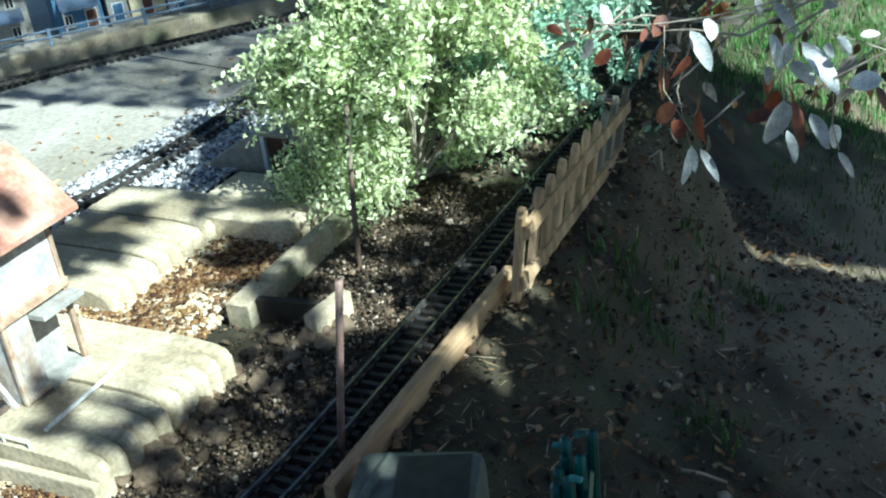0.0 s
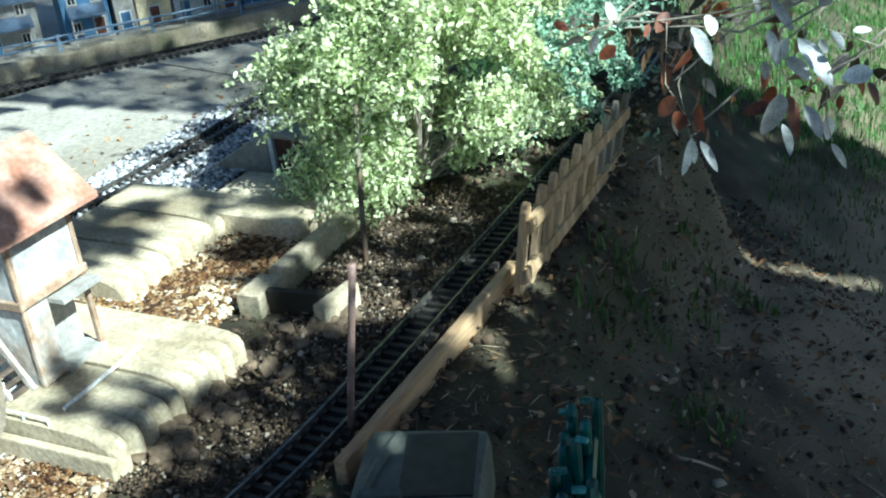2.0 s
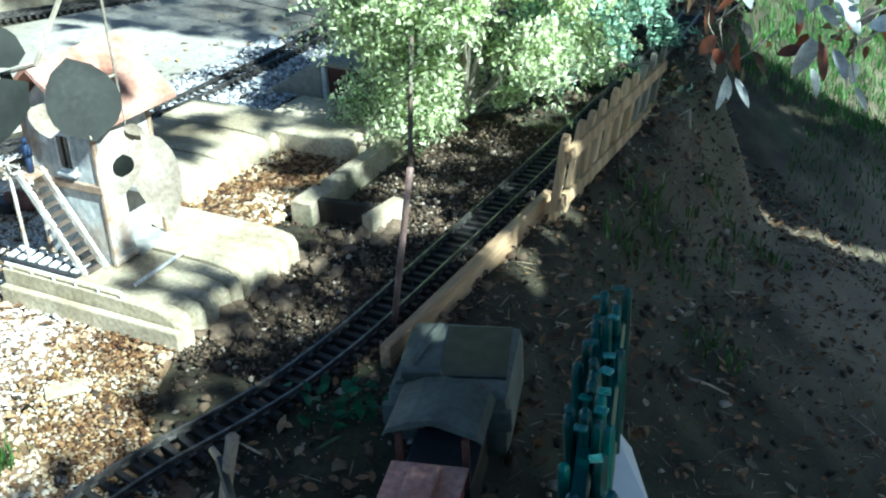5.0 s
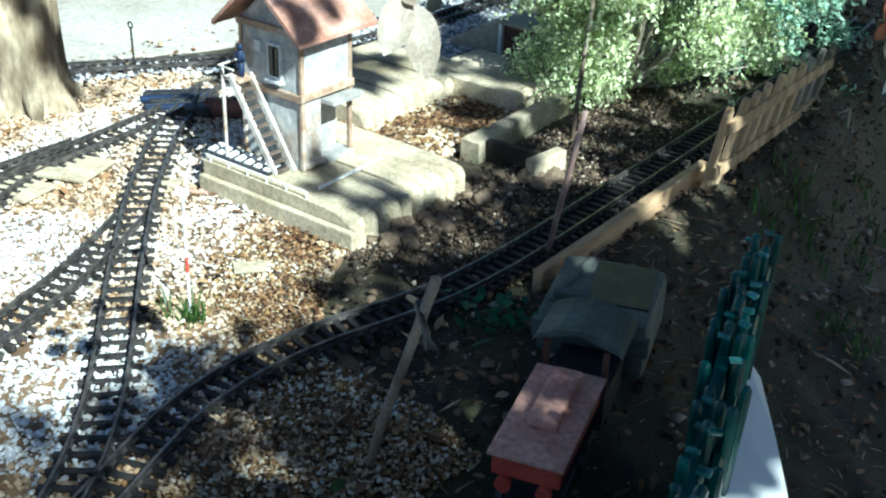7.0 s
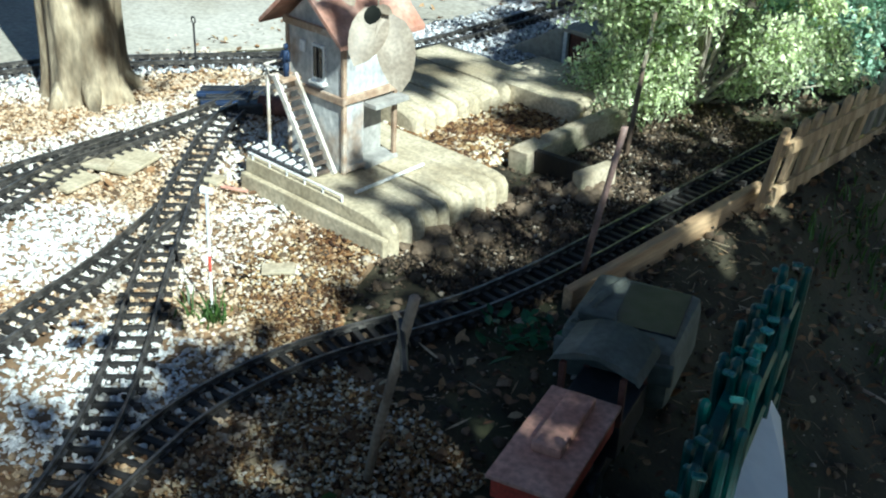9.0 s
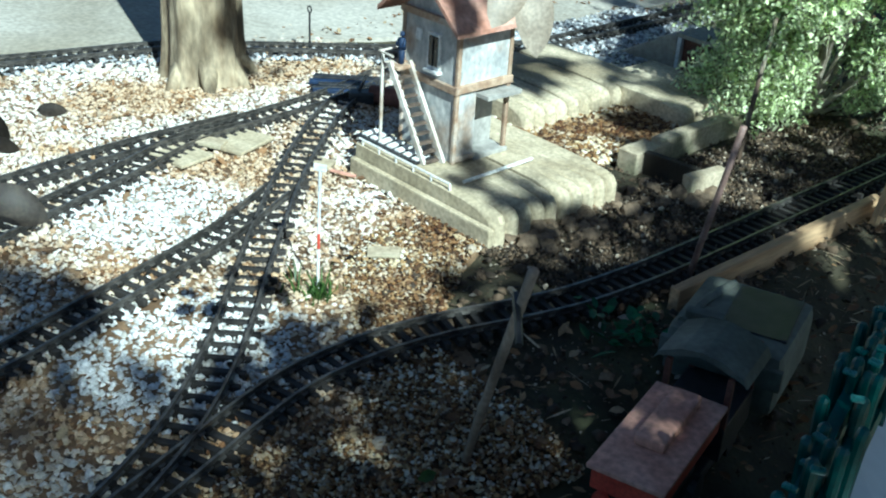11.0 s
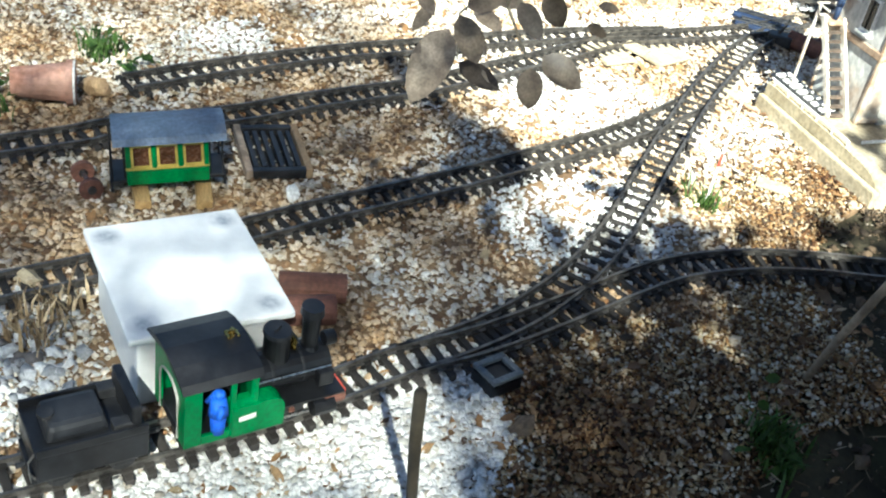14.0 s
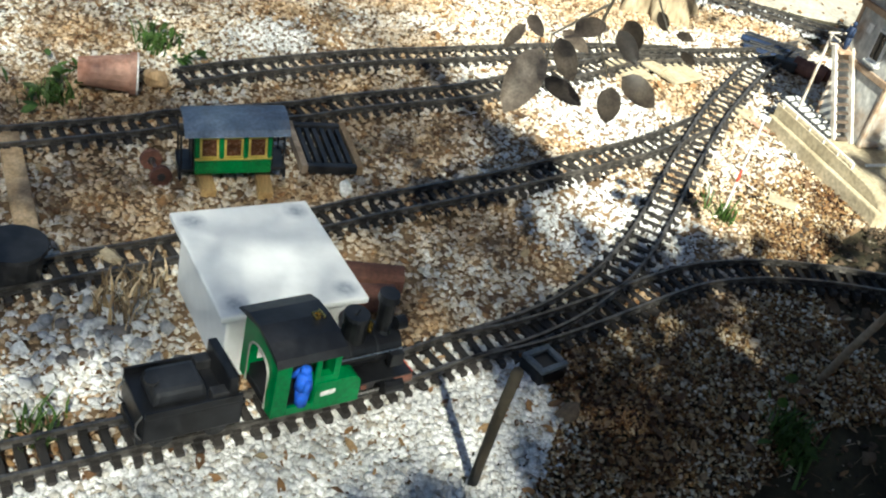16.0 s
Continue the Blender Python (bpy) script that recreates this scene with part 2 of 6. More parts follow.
# lighter teal that paints glints onto the pale tops
TEAL_TIP = material("glint_teal", (0.0, 0.07, 0.06), (0.1, 0.28, 0.26), 60, 0.3, 0.1, spread=0.5)
BLUE_RAIL = material("blue_grey_rail", (0.13, 0.19, 0.28), (0.2, 0.27, 0.38), 20, 0.6, 0.15)


def leafy(name, a, b, rough=0.5, through_light=0.35, vary=0.45, each=0.0):
    m = material(name, a, b, 60, rough, 0.15, island=vary, spread=each)
    n, l = m.node_tree.nodes, m.node_tree.links
    p = n["Principled BSDF"]
    tr, mx = n.new("ShaderNodeBsdfTranslucent"), n.new("ShaderNodeMixShader")
    mx.inputs[0].default_value = through_light
    l.new(p.inputs["Base Color"].links[0].from_socket, tr.inputs[0])
    l.new(p.outputs[0], mx.inputs[1])
    l.new(tr.outputs[0], mx.inputs[2])
    l.new(mx.outputs[0], n["Material Output"].inputs[0])
    return m


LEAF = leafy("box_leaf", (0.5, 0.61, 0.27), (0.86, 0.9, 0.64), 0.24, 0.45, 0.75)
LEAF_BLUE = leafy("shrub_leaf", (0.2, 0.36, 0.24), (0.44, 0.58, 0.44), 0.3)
LAWN = leafy("lawn_blade", (0.06, 0.16, 0.028), (0.14, 0.29, 0.065))
RED_LEAF = leafy("plum_leaf", (0.09, 0.035, 0.03), (0.2, 0.09, 0.06), 0.35, 0.25)
GRASS = leafy("grass_blade", (0.045, 0.1, 0.018), (0.11, 0.19, 0.045))
IVY = leafy("ivy_leaf", (0.015, 0.08, 0.03), (0.04, 0.16, 0.06))
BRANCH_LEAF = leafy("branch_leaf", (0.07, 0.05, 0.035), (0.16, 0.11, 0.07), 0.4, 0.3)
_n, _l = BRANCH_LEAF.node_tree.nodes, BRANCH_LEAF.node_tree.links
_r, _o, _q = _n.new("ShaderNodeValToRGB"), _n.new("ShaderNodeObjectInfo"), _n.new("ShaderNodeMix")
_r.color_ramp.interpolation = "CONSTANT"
# the pale multipliers put sun and sky glint into some leaves' colour
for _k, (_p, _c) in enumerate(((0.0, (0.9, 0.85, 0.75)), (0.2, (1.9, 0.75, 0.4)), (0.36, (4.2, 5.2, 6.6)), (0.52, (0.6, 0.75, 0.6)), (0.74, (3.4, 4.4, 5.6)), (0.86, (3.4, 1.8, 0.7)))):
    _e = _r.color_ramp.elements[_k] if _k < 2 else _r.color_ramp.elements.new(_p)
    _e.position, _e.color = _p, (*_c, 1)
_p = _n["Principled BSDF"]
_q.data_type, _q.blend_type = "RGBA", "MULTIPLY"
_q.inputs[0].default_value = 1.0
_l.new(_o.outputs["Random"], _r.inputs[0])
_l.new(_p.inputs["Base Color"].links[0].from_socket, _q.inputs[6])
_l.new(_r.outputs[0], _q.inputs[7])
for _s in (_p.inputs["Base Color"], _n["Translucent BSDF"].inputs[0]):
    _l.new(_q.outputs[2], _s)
BROWN_LEAF = leafy("brown_leaf", (0.14, 0.105, 0.075), (0.3, 0.235, 0.17), 0.4, 0.25, 0.2, 0.65)
# near-black base puts the leaves' backlit side into the colour
BACKLIT_LEAF = leafy("backlit_leaf", (0.006, 0.008, 0.006), (0.018, 0.021, 0.016), 0.75, 0.1, 0.2)
# silver-white base: the glint on these plum leaves is painted in
GLINT_LEAF = leafy("glint_leaf", (0.42, 0.45, 0.47), (0.7, 0.72, 0.72), 0.3, 0.3, 0.2, 0.35)
WINE_LEAF = leafy("wine_leaf", (0.1, 0.035, 0.025), (0.26, 0.09, 0.04), 0.35, 0.3, 0.3, 0.5)
# pale brown base lightened to carry the sunlight on these leaves
SUNLIT_LEAF = leafy("sunlit_leaf", (0.3, 0.245, 0.18), (0.46, 0.39, 0.3), 0.5, 0.4, 0.2)
GRAVEL = palette("limestone_chips", [(0.34, (0.74, 0.7, 0.61)), (0.22, (0.6, 0.52, 0.4)), (0.12, (0.44, 0.34, 0.22)), (0.16, (0.82, 0.81, 0.78)), (0.09, (0.28, 0.18, 0.1)), (0.07, (0.17, 0.12, 0.08))], patch=(0.7, 0.55, 0.39))
BALLAST = palette("grey_ballast", [(0.35, (0.7, 0.71, 0.72)), (0.3, (0.5, 0.51, 0.53)), (0.2, (0.3, 0.31, 0.33)), (0.15, (0.14, 0.13, 0.13))])
PALE = palette("pale_chips", [(0.46, (0.77, 0.745, 0.69)), (0.2, (0.64, 0.57, 0.46)), (0.16, (0.84, 0.83, 0.81)), (0.11, (0.46, 0.36, 0.25)), (0.07, (0.24, 0.17, 0.1))], patch=(0.72, 0.58, 0.42), patch_scale=5.0)
CLEAN = palette("white_marble_chips", [(0.55, (0.8, 0.8, 0.79)), (0.25, (0.68, 0.68, 0.66)), (0.12, (0.55, 0.53, 0.48)), (0.08, (0.4, 0.36, 0.3))])
CLODS = palette("soil_crumbs", [(0.42, (0.045, 0.032, 0.02)), (0.3, (0.105, 0.072, 0.042)), (0.2, (0.2, 0.14, 0.085)), (0.08, (0.45, 0.38, 0.29))])
STRAW = palette("dry_straw", [(0.35, (0.14, 0.095, 0.05)), (0.35, (0.3, 0.22, 0.12)), (0.3, (0.5, 0.4, 0.26))], 0.8)
DIRTY = palette("dirty_chips", [(0.2, (0.09, 0.046, 0.016)), (0.2, (0.21, 0.115, 0.04)), (0.2, (0.4, 0.27, 0.12)), (0.22, (0.6, 0.5, 0.32)), (0.18, (0.74, 0.69, 0.57))], patch=(0.42, 0.3, 0.19), patch_scale=6.0)
LITTER = palette("leaf_litter", [(0.4, (0.13, 0.07, 0.03)), (0.3, (0.24, 0.13, 0.05)), (0.2, (0.33, 0.21, 0.1)), (0.1, (0.4, 0.31, 0.18))], 0.7)
ROCK = material("brown_rock", (0.11, 0.078, 0.05), (0.27, 0.2, 0.13), 25, 0.95, 0.7, c=(0.08, 0.06, 0.04), spread=0.3)


# ---- builders ----
def part(name, bm, mat, parent=None, label="", smooth=False):
    me = bpy.data.meshes.new(name)
    bm.to_mesh(me)
    bm.free()
    me.materials.append(mat)
    if smooth:
        me.polygons.foreach_set("use_smooth", [True] * len(me.polygons))
    ob = new(name, me)
    ob.parent = parent
    if label:
        tagged(ob, label)
    return ob


def thing(name, label, category, m=None, group="", kind=""):
    ob = tagged(new(name), label, category, group, kind)
    if m is not None:
        ob.matrix_world = m
    return ob


def box(size, at=(0, 0, 0), bevel=0.0, rot=(0, 0, 0), bm=None, taper=1.0):
    """A box whose base centre is at the place given."""
    bm = bm or bmesh.new()
    made = bmesh.ops.create_cube(bm, size=1)["verts"]
    for v in made:
        k = taper if v.co.z > 0 else 1.0
        v.co = Vector((v.co.x * size[0] * k, v.co.y * size[1] * k, (v.co.z + 0.5) * size[2]))
    if bevel:
        edges = list({e for v in made for e in v.link_edges})
        got = bmesh.ops.bevel(bm, geom=edges, offset=bevel, segments=2, affect="EDGES", profile=0.6)
        made = list({v for v in made if v.is_valid} | set(got["verts"]))
    bmesh.ops.transform(bm, matrix=pose(*at, *rot), verts=made)
    return bm


def tube(points, radius, sides=8, bm=None, end=None, caps=True):
    """A round bar through points; the radius may run to another at its end."""
    bm = bm or bmesh.new()
    pts = [Vector(p) for p in points]
    rings = []
    for i, p in enumerate(pts):
        d = (pts[min(i + 1, len(pts) - 1)] - pts[max(i - 1, 0)]).normalized()
        q = d.to_track_quat("Z", "Y")
        r = radius if end is None else radius + (end - radius) * i / (len(pts) - 1)
        rings.append([bm.verts.new(p + q @ Vector((r * math.cos(2 * math.pi * k / sides), r * math.sin(2 * math.pi * k / sides), 0))) for k in range(sides)])
    for a, b in zip(rings, rings[1:]):
        for k in range(sides):
            bm.faces.new((a[k], a[(k + 1) % sides], b[(k + 1) % sides], b[k]))
    if caps:
        bm.faces.new(rings[0][::-1])
        bm.faces.new(rings[-1])
    return bm


def prism(outline, depth, m=None, bm=None, bevel=0.0):
    """An outline in x and z, pushed along y by depth, centred."""
    bm = bm or bmesh.new()
    a = [bm.verts.new((x, -depth / 2, z)) for x, z in outline]
    b = [bm.verts.new((x, depth / 2, z)) for x, z in outline]
    n = len(outline)
    faces = [bm.faces.new(a), bm.faces.new(b[::-1])]
    for k in range(n):
        faces.append(bm.faces.new((a[(k + 1) % n], a[k], b[k], b[(k + 1) % n])))
    made = a + b
    bmesh.ops.recalc_face_normals(bm, faces=faces)
    if bevel:
        got = bmesh.ops.bevel(bm, geom=list({e for v in made for e in v.link_edges}), offset=bevel, segments=1, affect="EDGES")
        made = list({v for v in made if v.is_valid} | set(got["verts"]))
    if m is not None:
        bmesh.ops.transform(bm, matrix=m, verts=made)
    return bm


def scatter(name, mat, places, sizes, label, category, shape="stone", seed=1, flat=0.7, tip=0.5):
    """Many small pieces in one mesh: stones (deformed octahedra, 8 faces) or leaves (folded, 4 faces)."""
    rng = np.random.default_rng(seed)
    places, sizes = np.asarray(places, float), np.asarray(sizes, float)
    n = len(places)
    if shape == "stone":
        base = np.array([(1, 0, 0), (0, 1, 0), (-1, 0, 0), (0, -1, 0), (0.25, 0.2, 1), (0, 0, -1), (0.6, 0.6, 0.5), (-0.6, 0.55, 0.45), (-0.55, -0.6, 0.5), (0.6, -0.55, 0.55)], float)
        tris = np.array([(4, 6, 7), (4, 7, 8), (4, 8, 9), (4, 9, 6), (0, 6, 9), (1, 7, 6), (2, 8, 7), (3, 9, 8), (0, 1, 6), (1, 2, 7), (2, 3, 8), (3, 0, 9)])
        base = base[None] * rng.uniform(0.65, 1.3, (n, len(base), 3)) * np.array([1, 1, flat])
    elif shape == "crumb":
        base = np.array([(1, 0, 0), (-0.5, 0.87, 0), (-0.5, -0.87, 0), (0.35, 0.5, 0.8), (-0.6, 0.1, 0.7), (0.3, -0.5, 0.75)], float)
        tris = np.array([(3, 4, 5), (0, 1, 3), (1, 4, 3), (1, 2, 4), (2, 5, 4), (2, 0, 5), (0, 3, 5)])
        base = base[None] * rng.uniform(0.6, 1.35, (n, len(base), 3)) * np.array([1, 1, flat])
    else:
        base = np.array([(-1, 0, 0), (-0.35, 0.42, 0.16), (0.35, 0.4, 0.14), (1, 0, 0.05), (0.35, -0.4, 0.14), (-0.35, -0.42, 0.16), (0.0, 0, -0.03)], float)
        tris = np.array([(0, 6, 1), (1, 6, 2), (2, 6, 3), (3, 6, 4), (4, 6, 5), (5, 6, 0)])
        base = np.repeat(base[None], n, 0) * rng.uniform(0.8, 1.2, (n, 1, 3))
    yaw, nod, lean = rng.uniform(0, 2 * np.pi, n), rng.normal(0, tip, n), rng.normal(0, tip, n)
    cy, sy, cn, sn, cl, sl = np.cos(yaw), np.sin(yaw), np.cos(nod), np.sin(nod), np.cos(lean), np.sin(lean)
    one, nil = np.ones(n), np.zeros(n)
    rz = np.stack([cy, -sy, nil, sy, cy, nil, nil, nil, one], -1).reshape(n, 3, 3)
    ry = np.stack([cn, nil, sn, nil, one, nil, -sn, nil, cn], -1).reshape(n, 3, 3)
    rx = np.stack([one, nil, nil, nil, cl, -sl, nil, sl, cl], -1).reshape(n, 3, 3)
    co = np.einsum("nij,nvj->nvi", rz @ ry @ rx, base) * sizes[:, None, None] + places[:, None]
    k = base.shape[1]
    faces = (tris[None] + (np.arange(n) * k)[:, None, None]).reshape(-1, 3)
    me = bpy.data.meshes.new(name)
    me.vertices.add(n * k)
    me.vertices.foreach_set("co", co.ravel())
    me.loops.add(faces.size)
    me.loops.foreach_set("vertex_index", faces.ravel())
    me.polygons.add(len(faces))
    me.polygons.foreach_set("loop_start", np.arange(0, faces.size, 3))
    me.update(calc_edges=True)
    me.materials.append(mat)
    return tagged(new(name, me), label, category, kind="stuff")


def along(points, step=0.012):
    """Even stations on a smooth line through points: places and headings."""
    p = np.array(points, float)
    d = [p[0] * 2 - p[1], *p, p[-1] * 2 - p[-2]]
    out = []
    for a, b, c, e in zip(d, d[1:], d[2:], d[3:]):
        for u in np.arange(0, 1, 0.04):
            out.append(0.5 * (2 * b + (c - a) * u + (2 * a - 5 * b + 4 * c - e) * u * u + (3 * b - a - 3 * c + e) * u**3))
    out.append(p[-1])
    out = np.array(out)
    s = np.r_[0, np.cumsum(np.linalg.norm(np.diff(out, axis=0), axis=1))]
    at = np.arange(0, s[-1], step)
    return np.stack([np.interp(at, s, out[:, k]) for k in range(out.shape[1])], -1)


# ---- the lie of the land ----
def smooth(a, b, v):
    u = np.clip((v - a) / (b - a), 0, 1)
    return u * u * (3 - 2 * u)


def metres(y):
    """From the yard's sketch plan, drawn too long, to true distance along the fenced line."""
    return 1 + np.where(np.asarray(y, float) > 1, 0.82, 0.905) * (np.asarray(y, float) - 1)


def sketch(y):
    """Back from true distance to the sketch plan."""
    return 1 + (np.asarray(y, float) - 1) / np.where(np.asarray(y, float) > 1, 0.82, 0.905)


def land(x, y):
    """Height of the soil: a level yard, a bank that falls away beside the fenced line and along it."""
    x, y = np.asarray(x, float), np.asarray(y, float)
    edge = -0.49 + 0.05 * smooth(0.95, 0.4, y) + 0.12 * smooth(0.5, -0.1, y)
    edge = edge - 0.42 * smooth(2.45, 3.3, y)
    over = np.clip(x - edge, 0, 1.0)
    fall = smooth(edge, edge + 0.3, x)
    z = -0.55 * over * over / (over + 0.06) * smooth(-0.3, 0.6, y) - 0.24 * np.clip(y - 1.25, 0, 1.5) * smooth(edge - 0.02, edge + 0.2, x)
    wob = 0.012 * np.sin(7 * x + 3 * np.sin(4 * y)) * np.sin(9 * y + 2 * np.cos(5 * x)) + 0.006 * np.sin(31 * x + 11 * y) * np.sin(27 * y - 9 * x)
    return z + wob * (0.25 + fall) - 0.004


def ground_sheet():
    xs = np.r_[-60, -30, -15, -8, -5, np.arange(-3.2, 1.6, 0.03), 2, 3, 5, 8, 15, 30, 60]
    ys = np.r_[-60, -30, -15, -8, -4, -2, np.arange(-1.2, 4.6, 0.035), 5, 6, 8, 11, 16, 30, 60]
    gx, gy = np.meshgrid(xs, ys)
    gz = land(np.clip(gx, -3, 1.8), gy) - 0.004
    co = np.stack([gx, gy, gz], -1).reshape(-1, 3)
    w = len(xs)
    i = np.arange(len(co)).reshape(len(ys), w)
    f = np.stack([i[:-1, :-1], i[:-1, 1:], i[1:, 1:], i[1:, :-1]], -1).reshape(-1, 4)
    me = bpy.data.meshes.new("ground")
    me.from_pydata(co.tolist(), [], f.tolist())
    me.polygons.foreach_set("use_smooth", [True] * len(me.polygons))
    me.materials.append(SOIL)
    return tagged(new("ground", me), "dark brown garden soil falling away as a bank", "ground", kind="structure")


ground = ground_sheet()

# ---- tracks ----
GAUGE, TIE_STEP = 0.046, 0.0217
tie_mesh = None


def tie_data():
    global tie_mesh
    if tie_mesh is None:
        bm = box((0.076, 0.0092, 0.010), bevel=0.0012)
        for s in (-1, 1):
            box((0.011, 0.010, 0.0035), (s * GAUGE / 2, 0, 0.010), bm=bm)
        tie_mesh = bpy.data.meshes.new("sleeper")
        bm.to_mesh(tie_mesh)
        bm.free()
        tie_mesh.materials.append(TIE)
    return tie_mesh


RAIL_SHAPE = [(-0.0035, 0.010), (0.0035, 0.010), (0.0035, 0.0115), (0.001, 0.0125), (0.001, 0.0165), (0.002, 0.0172), (0.002, 0.0195), (-0.002, 0.0195), (-0.002, 0.0172), (-0.001, 0.0165), (-0.001, 0.0125), (-0.0035, 0.0115)]


def sweep(line, offset, shape=RAIL_SHAPE):
    bm = bmesh.new()
    rings = []
    for i, p in enumerate(line):
        d = line[min(i + 1, len(line) - 1)] - line[max(i - 1, 0)]
        d = d / np.linalg.norm(d)
        side = np.array([d[1], -d[0]])
        rings.append([bm.verts.new((p[0] + side[0] * (offset + u), p[1] + side[1] * (offset + u), v)) for u, v in shape])
    k = len(shape)
    for a, b in zip(rings, rings[1:]):
        for j in range(k):
            bm.faces.new((a[j], b[j], b[(j + 1) % k], a[(j + 1) % k]))
    bm.faces.new(rings[0])
    bm.faces.new(rings[-1][::-1])
    bmesh.ops.recalc_face_normals(bm, faces=bm.faces)
    return bm


def track(points, label, skip=(), tie_skip=(), rails=(-1, 1), lift=0.0, step=TIE_STEP):
    """A track along a line: two rails and its sleepers, each a part."""
    line = along(points, 0.02)
    base = thing("railway_track", label, "railway track", group="garden railway tracks")
    base.location.z = lift
    for s in rails:
        part("rail", sweep(line, s * GAUGE / 2), RAIL, base)
    at = along(points, step)
    rnd = random.Random(len(at))
    for i in range(len(at) - 1):
        u = i / len(at)
        if any(a <= u <= b for a, b in tie_skip):
            continue
        d = at[i + 1] - at[i]
        ob = new("sleeper", tie_data())
        ob.parent = base
        ob.matrix_basis = pose(at[i][0], at[i][1], rnd.uniform(-0.0008, 0.0004), 0, 0, math.degrees(math.atan2(d[1], d[0])) - 90 + rnd.uniform(-1.2, 1.2))
    return base


LINE_A = [(-0.36, -0.78), (-0.392, -0.6), (-0.426, -0.411), (-0.443, -0.32), (-0.456, -0.24), (-0.487, -0.087), (-0.518, 0.02), (-0.547, 0.108), (-0.562, 0.19), (-0.585, 0.273), (-0.624, 0.386), (-0.652, 0.464), (-0.674, 0.539), (-0.682, 0.615), (-0.678, 0.701), (-0.661, 0.789), (-0.637, 0.868), (-0.613, 0.965), (-0.602, 1.06), (-0.597, 1.17), (-0.597, 1.4), (-0.599, 1.7), (-0.604, 2.0), (-0.612, 2.5), (-0.64, 2.9)]
LINE_B = [(-0.547, 0.108), (-0.565, 0.17), (-0.59, 0.24), (-0.625, 0.312), (-0.685, 0.402), (-0.765, 0.493), (-0.86, 0.583), (-0.978, 0.689), (-1.088, 0.792), (-1.183, 0.884), (-1.285, 0.995), (-1.372, 1.096), (-1.44, 1.2), (-1.49, 1.32)]
LINE_C = [(-0.66, -0.75), (-0.7, -0.52), (-0.722, -0.415), (-0.74, -0.35), (-0.757, -0.284), (-0.777, -0.207), (-0.839, 0.001), (-0.865, 0.077), (-0.91, 0.238), (-0.941, 0.34), (-0.98, 0.451), (-1.012, 0.545), (-1.06, 0.674), (-1.106, 0.765), (-1.15, 0.845)]
LINE_D = [(-1.0, -0.7), (-1.045, -0.45), (-1.093, -0.23), (-1.112, -0.173), (-1.148, 0.024), (-1.181, 0.132), (-1.204, 0.232), (-1.235, 0.365), (-1.272, 0.458), (-1.36, 0.688), (-1.415, 0.816), (-1.44, 0.964), (-1.455, 1.1), (-1.48, 1.22), (-1.52, 1.35)]
LINE_E = [(-1.258, -0.135), (-1.272, -0.09), (-1.291, -0.038), (-1.324, 0.079), (-1.362, 0.23), (-1.39, 0.402), (-1.425, 0.6), (-1.44, 0.72), (-1.449, 0.86), (-1.452, 0.98)]
track(LINE_A, "garden railway track with dark sleepers beside the wooden board")
track(LINE_B, "garden railway track curving across the yard to a turnout", tie_skip=((0, 0.07),), step=0.0292)
track(LINE_C, "garden railway track over tan gravel joining a turnout", tie_skip=((0.93, 1),))
track(LINE_D, "garden railway siding with dark sleepers on gravel")
track(LINE_E, "short garden railway siding at the back of the yard")


# ---- platform, tower ----
def fluted(base, x0, x1, spans, n=5):
    """Cast slabs whose rounded ribs end in a fluted edge."""
    for y0, y1, low in spans:
        bm = bmesh.new()
        rows, w = [], (y1 - y0) / n
        for x, drop, deep in ((x0, 0, 0.06), (x1 - 0.16, 0, 0.12), (x1 - 0.07, 0, 0.3), (x1 - 0.025, 0.001, 0.8), (x1 - 0.008, 0.005, 1.2), (x1, 0.016, 1.3)):
            ring = [bm.verts.new((x, y0, -0.03))]
            for k in range(n):
                for u in (0.02, 0.07, 0.15, 0.3, 0.5, 0.7, 0.85, 0.93, 0.98):
                    dip = 1 - math.sin(math.pi * u) ** 0.42
                    push = 0.02 * dip * (x > x1 - 0.03)
                    ring.append(bm.verts.new((x - push, y0 + w * (k + u), 0.05 + low - drop - 0.015 * dip * deep)))
            ring.append(bm.verts.new((x, y1, -0.03)))
            rows.append(ring)
        foot = [bm.verts.new((v.co.x + 0.001, v.co.y, -0.03)) for v in rows[-1]]
        rows.append(foot)
        for a, b in zip(rows, rows[1:]):
            for q in range(len(a) - 1):
                bm.faces.new((a[q], a[q + 1], b[q + 1], b[q]))
        bm.faces.new(rows[0][::-1])
        bmesh.ops.recalc_face_normals(bm, faces=bm.faces)
        part("slab", bm, SLAB, base, smooth=False)
    return base


def platform():
    base = thing("station_platform", "cast concrete platform slabs with fluted edges under the tower", "platform")
    fluted(base, -1.165, -0.81, ((1.01, 1.155, 0.0), (1.16, 1.302, 0.001)))
    part("edge_strip", box((0.352, 0.012, 0.032), (-0.987, 1.0015, -0.004), 0.003), SLAB, base, "pale concrete edging strip")
    for k in range(6):
        x = -1.15 + 0.045 * k
        part("rail_post", box((0.003, 0.003, 0.011), (x, 1.014, 0.049), 0.0005), WHITE_PAINT, base)
    part("handrail", tube([(-1.16, 1.014, 0.06), (-0.925, 1.014, 0.06)], 0.0018, 6), WHITE_PAINT, base, "pale thin handrail")
    return base


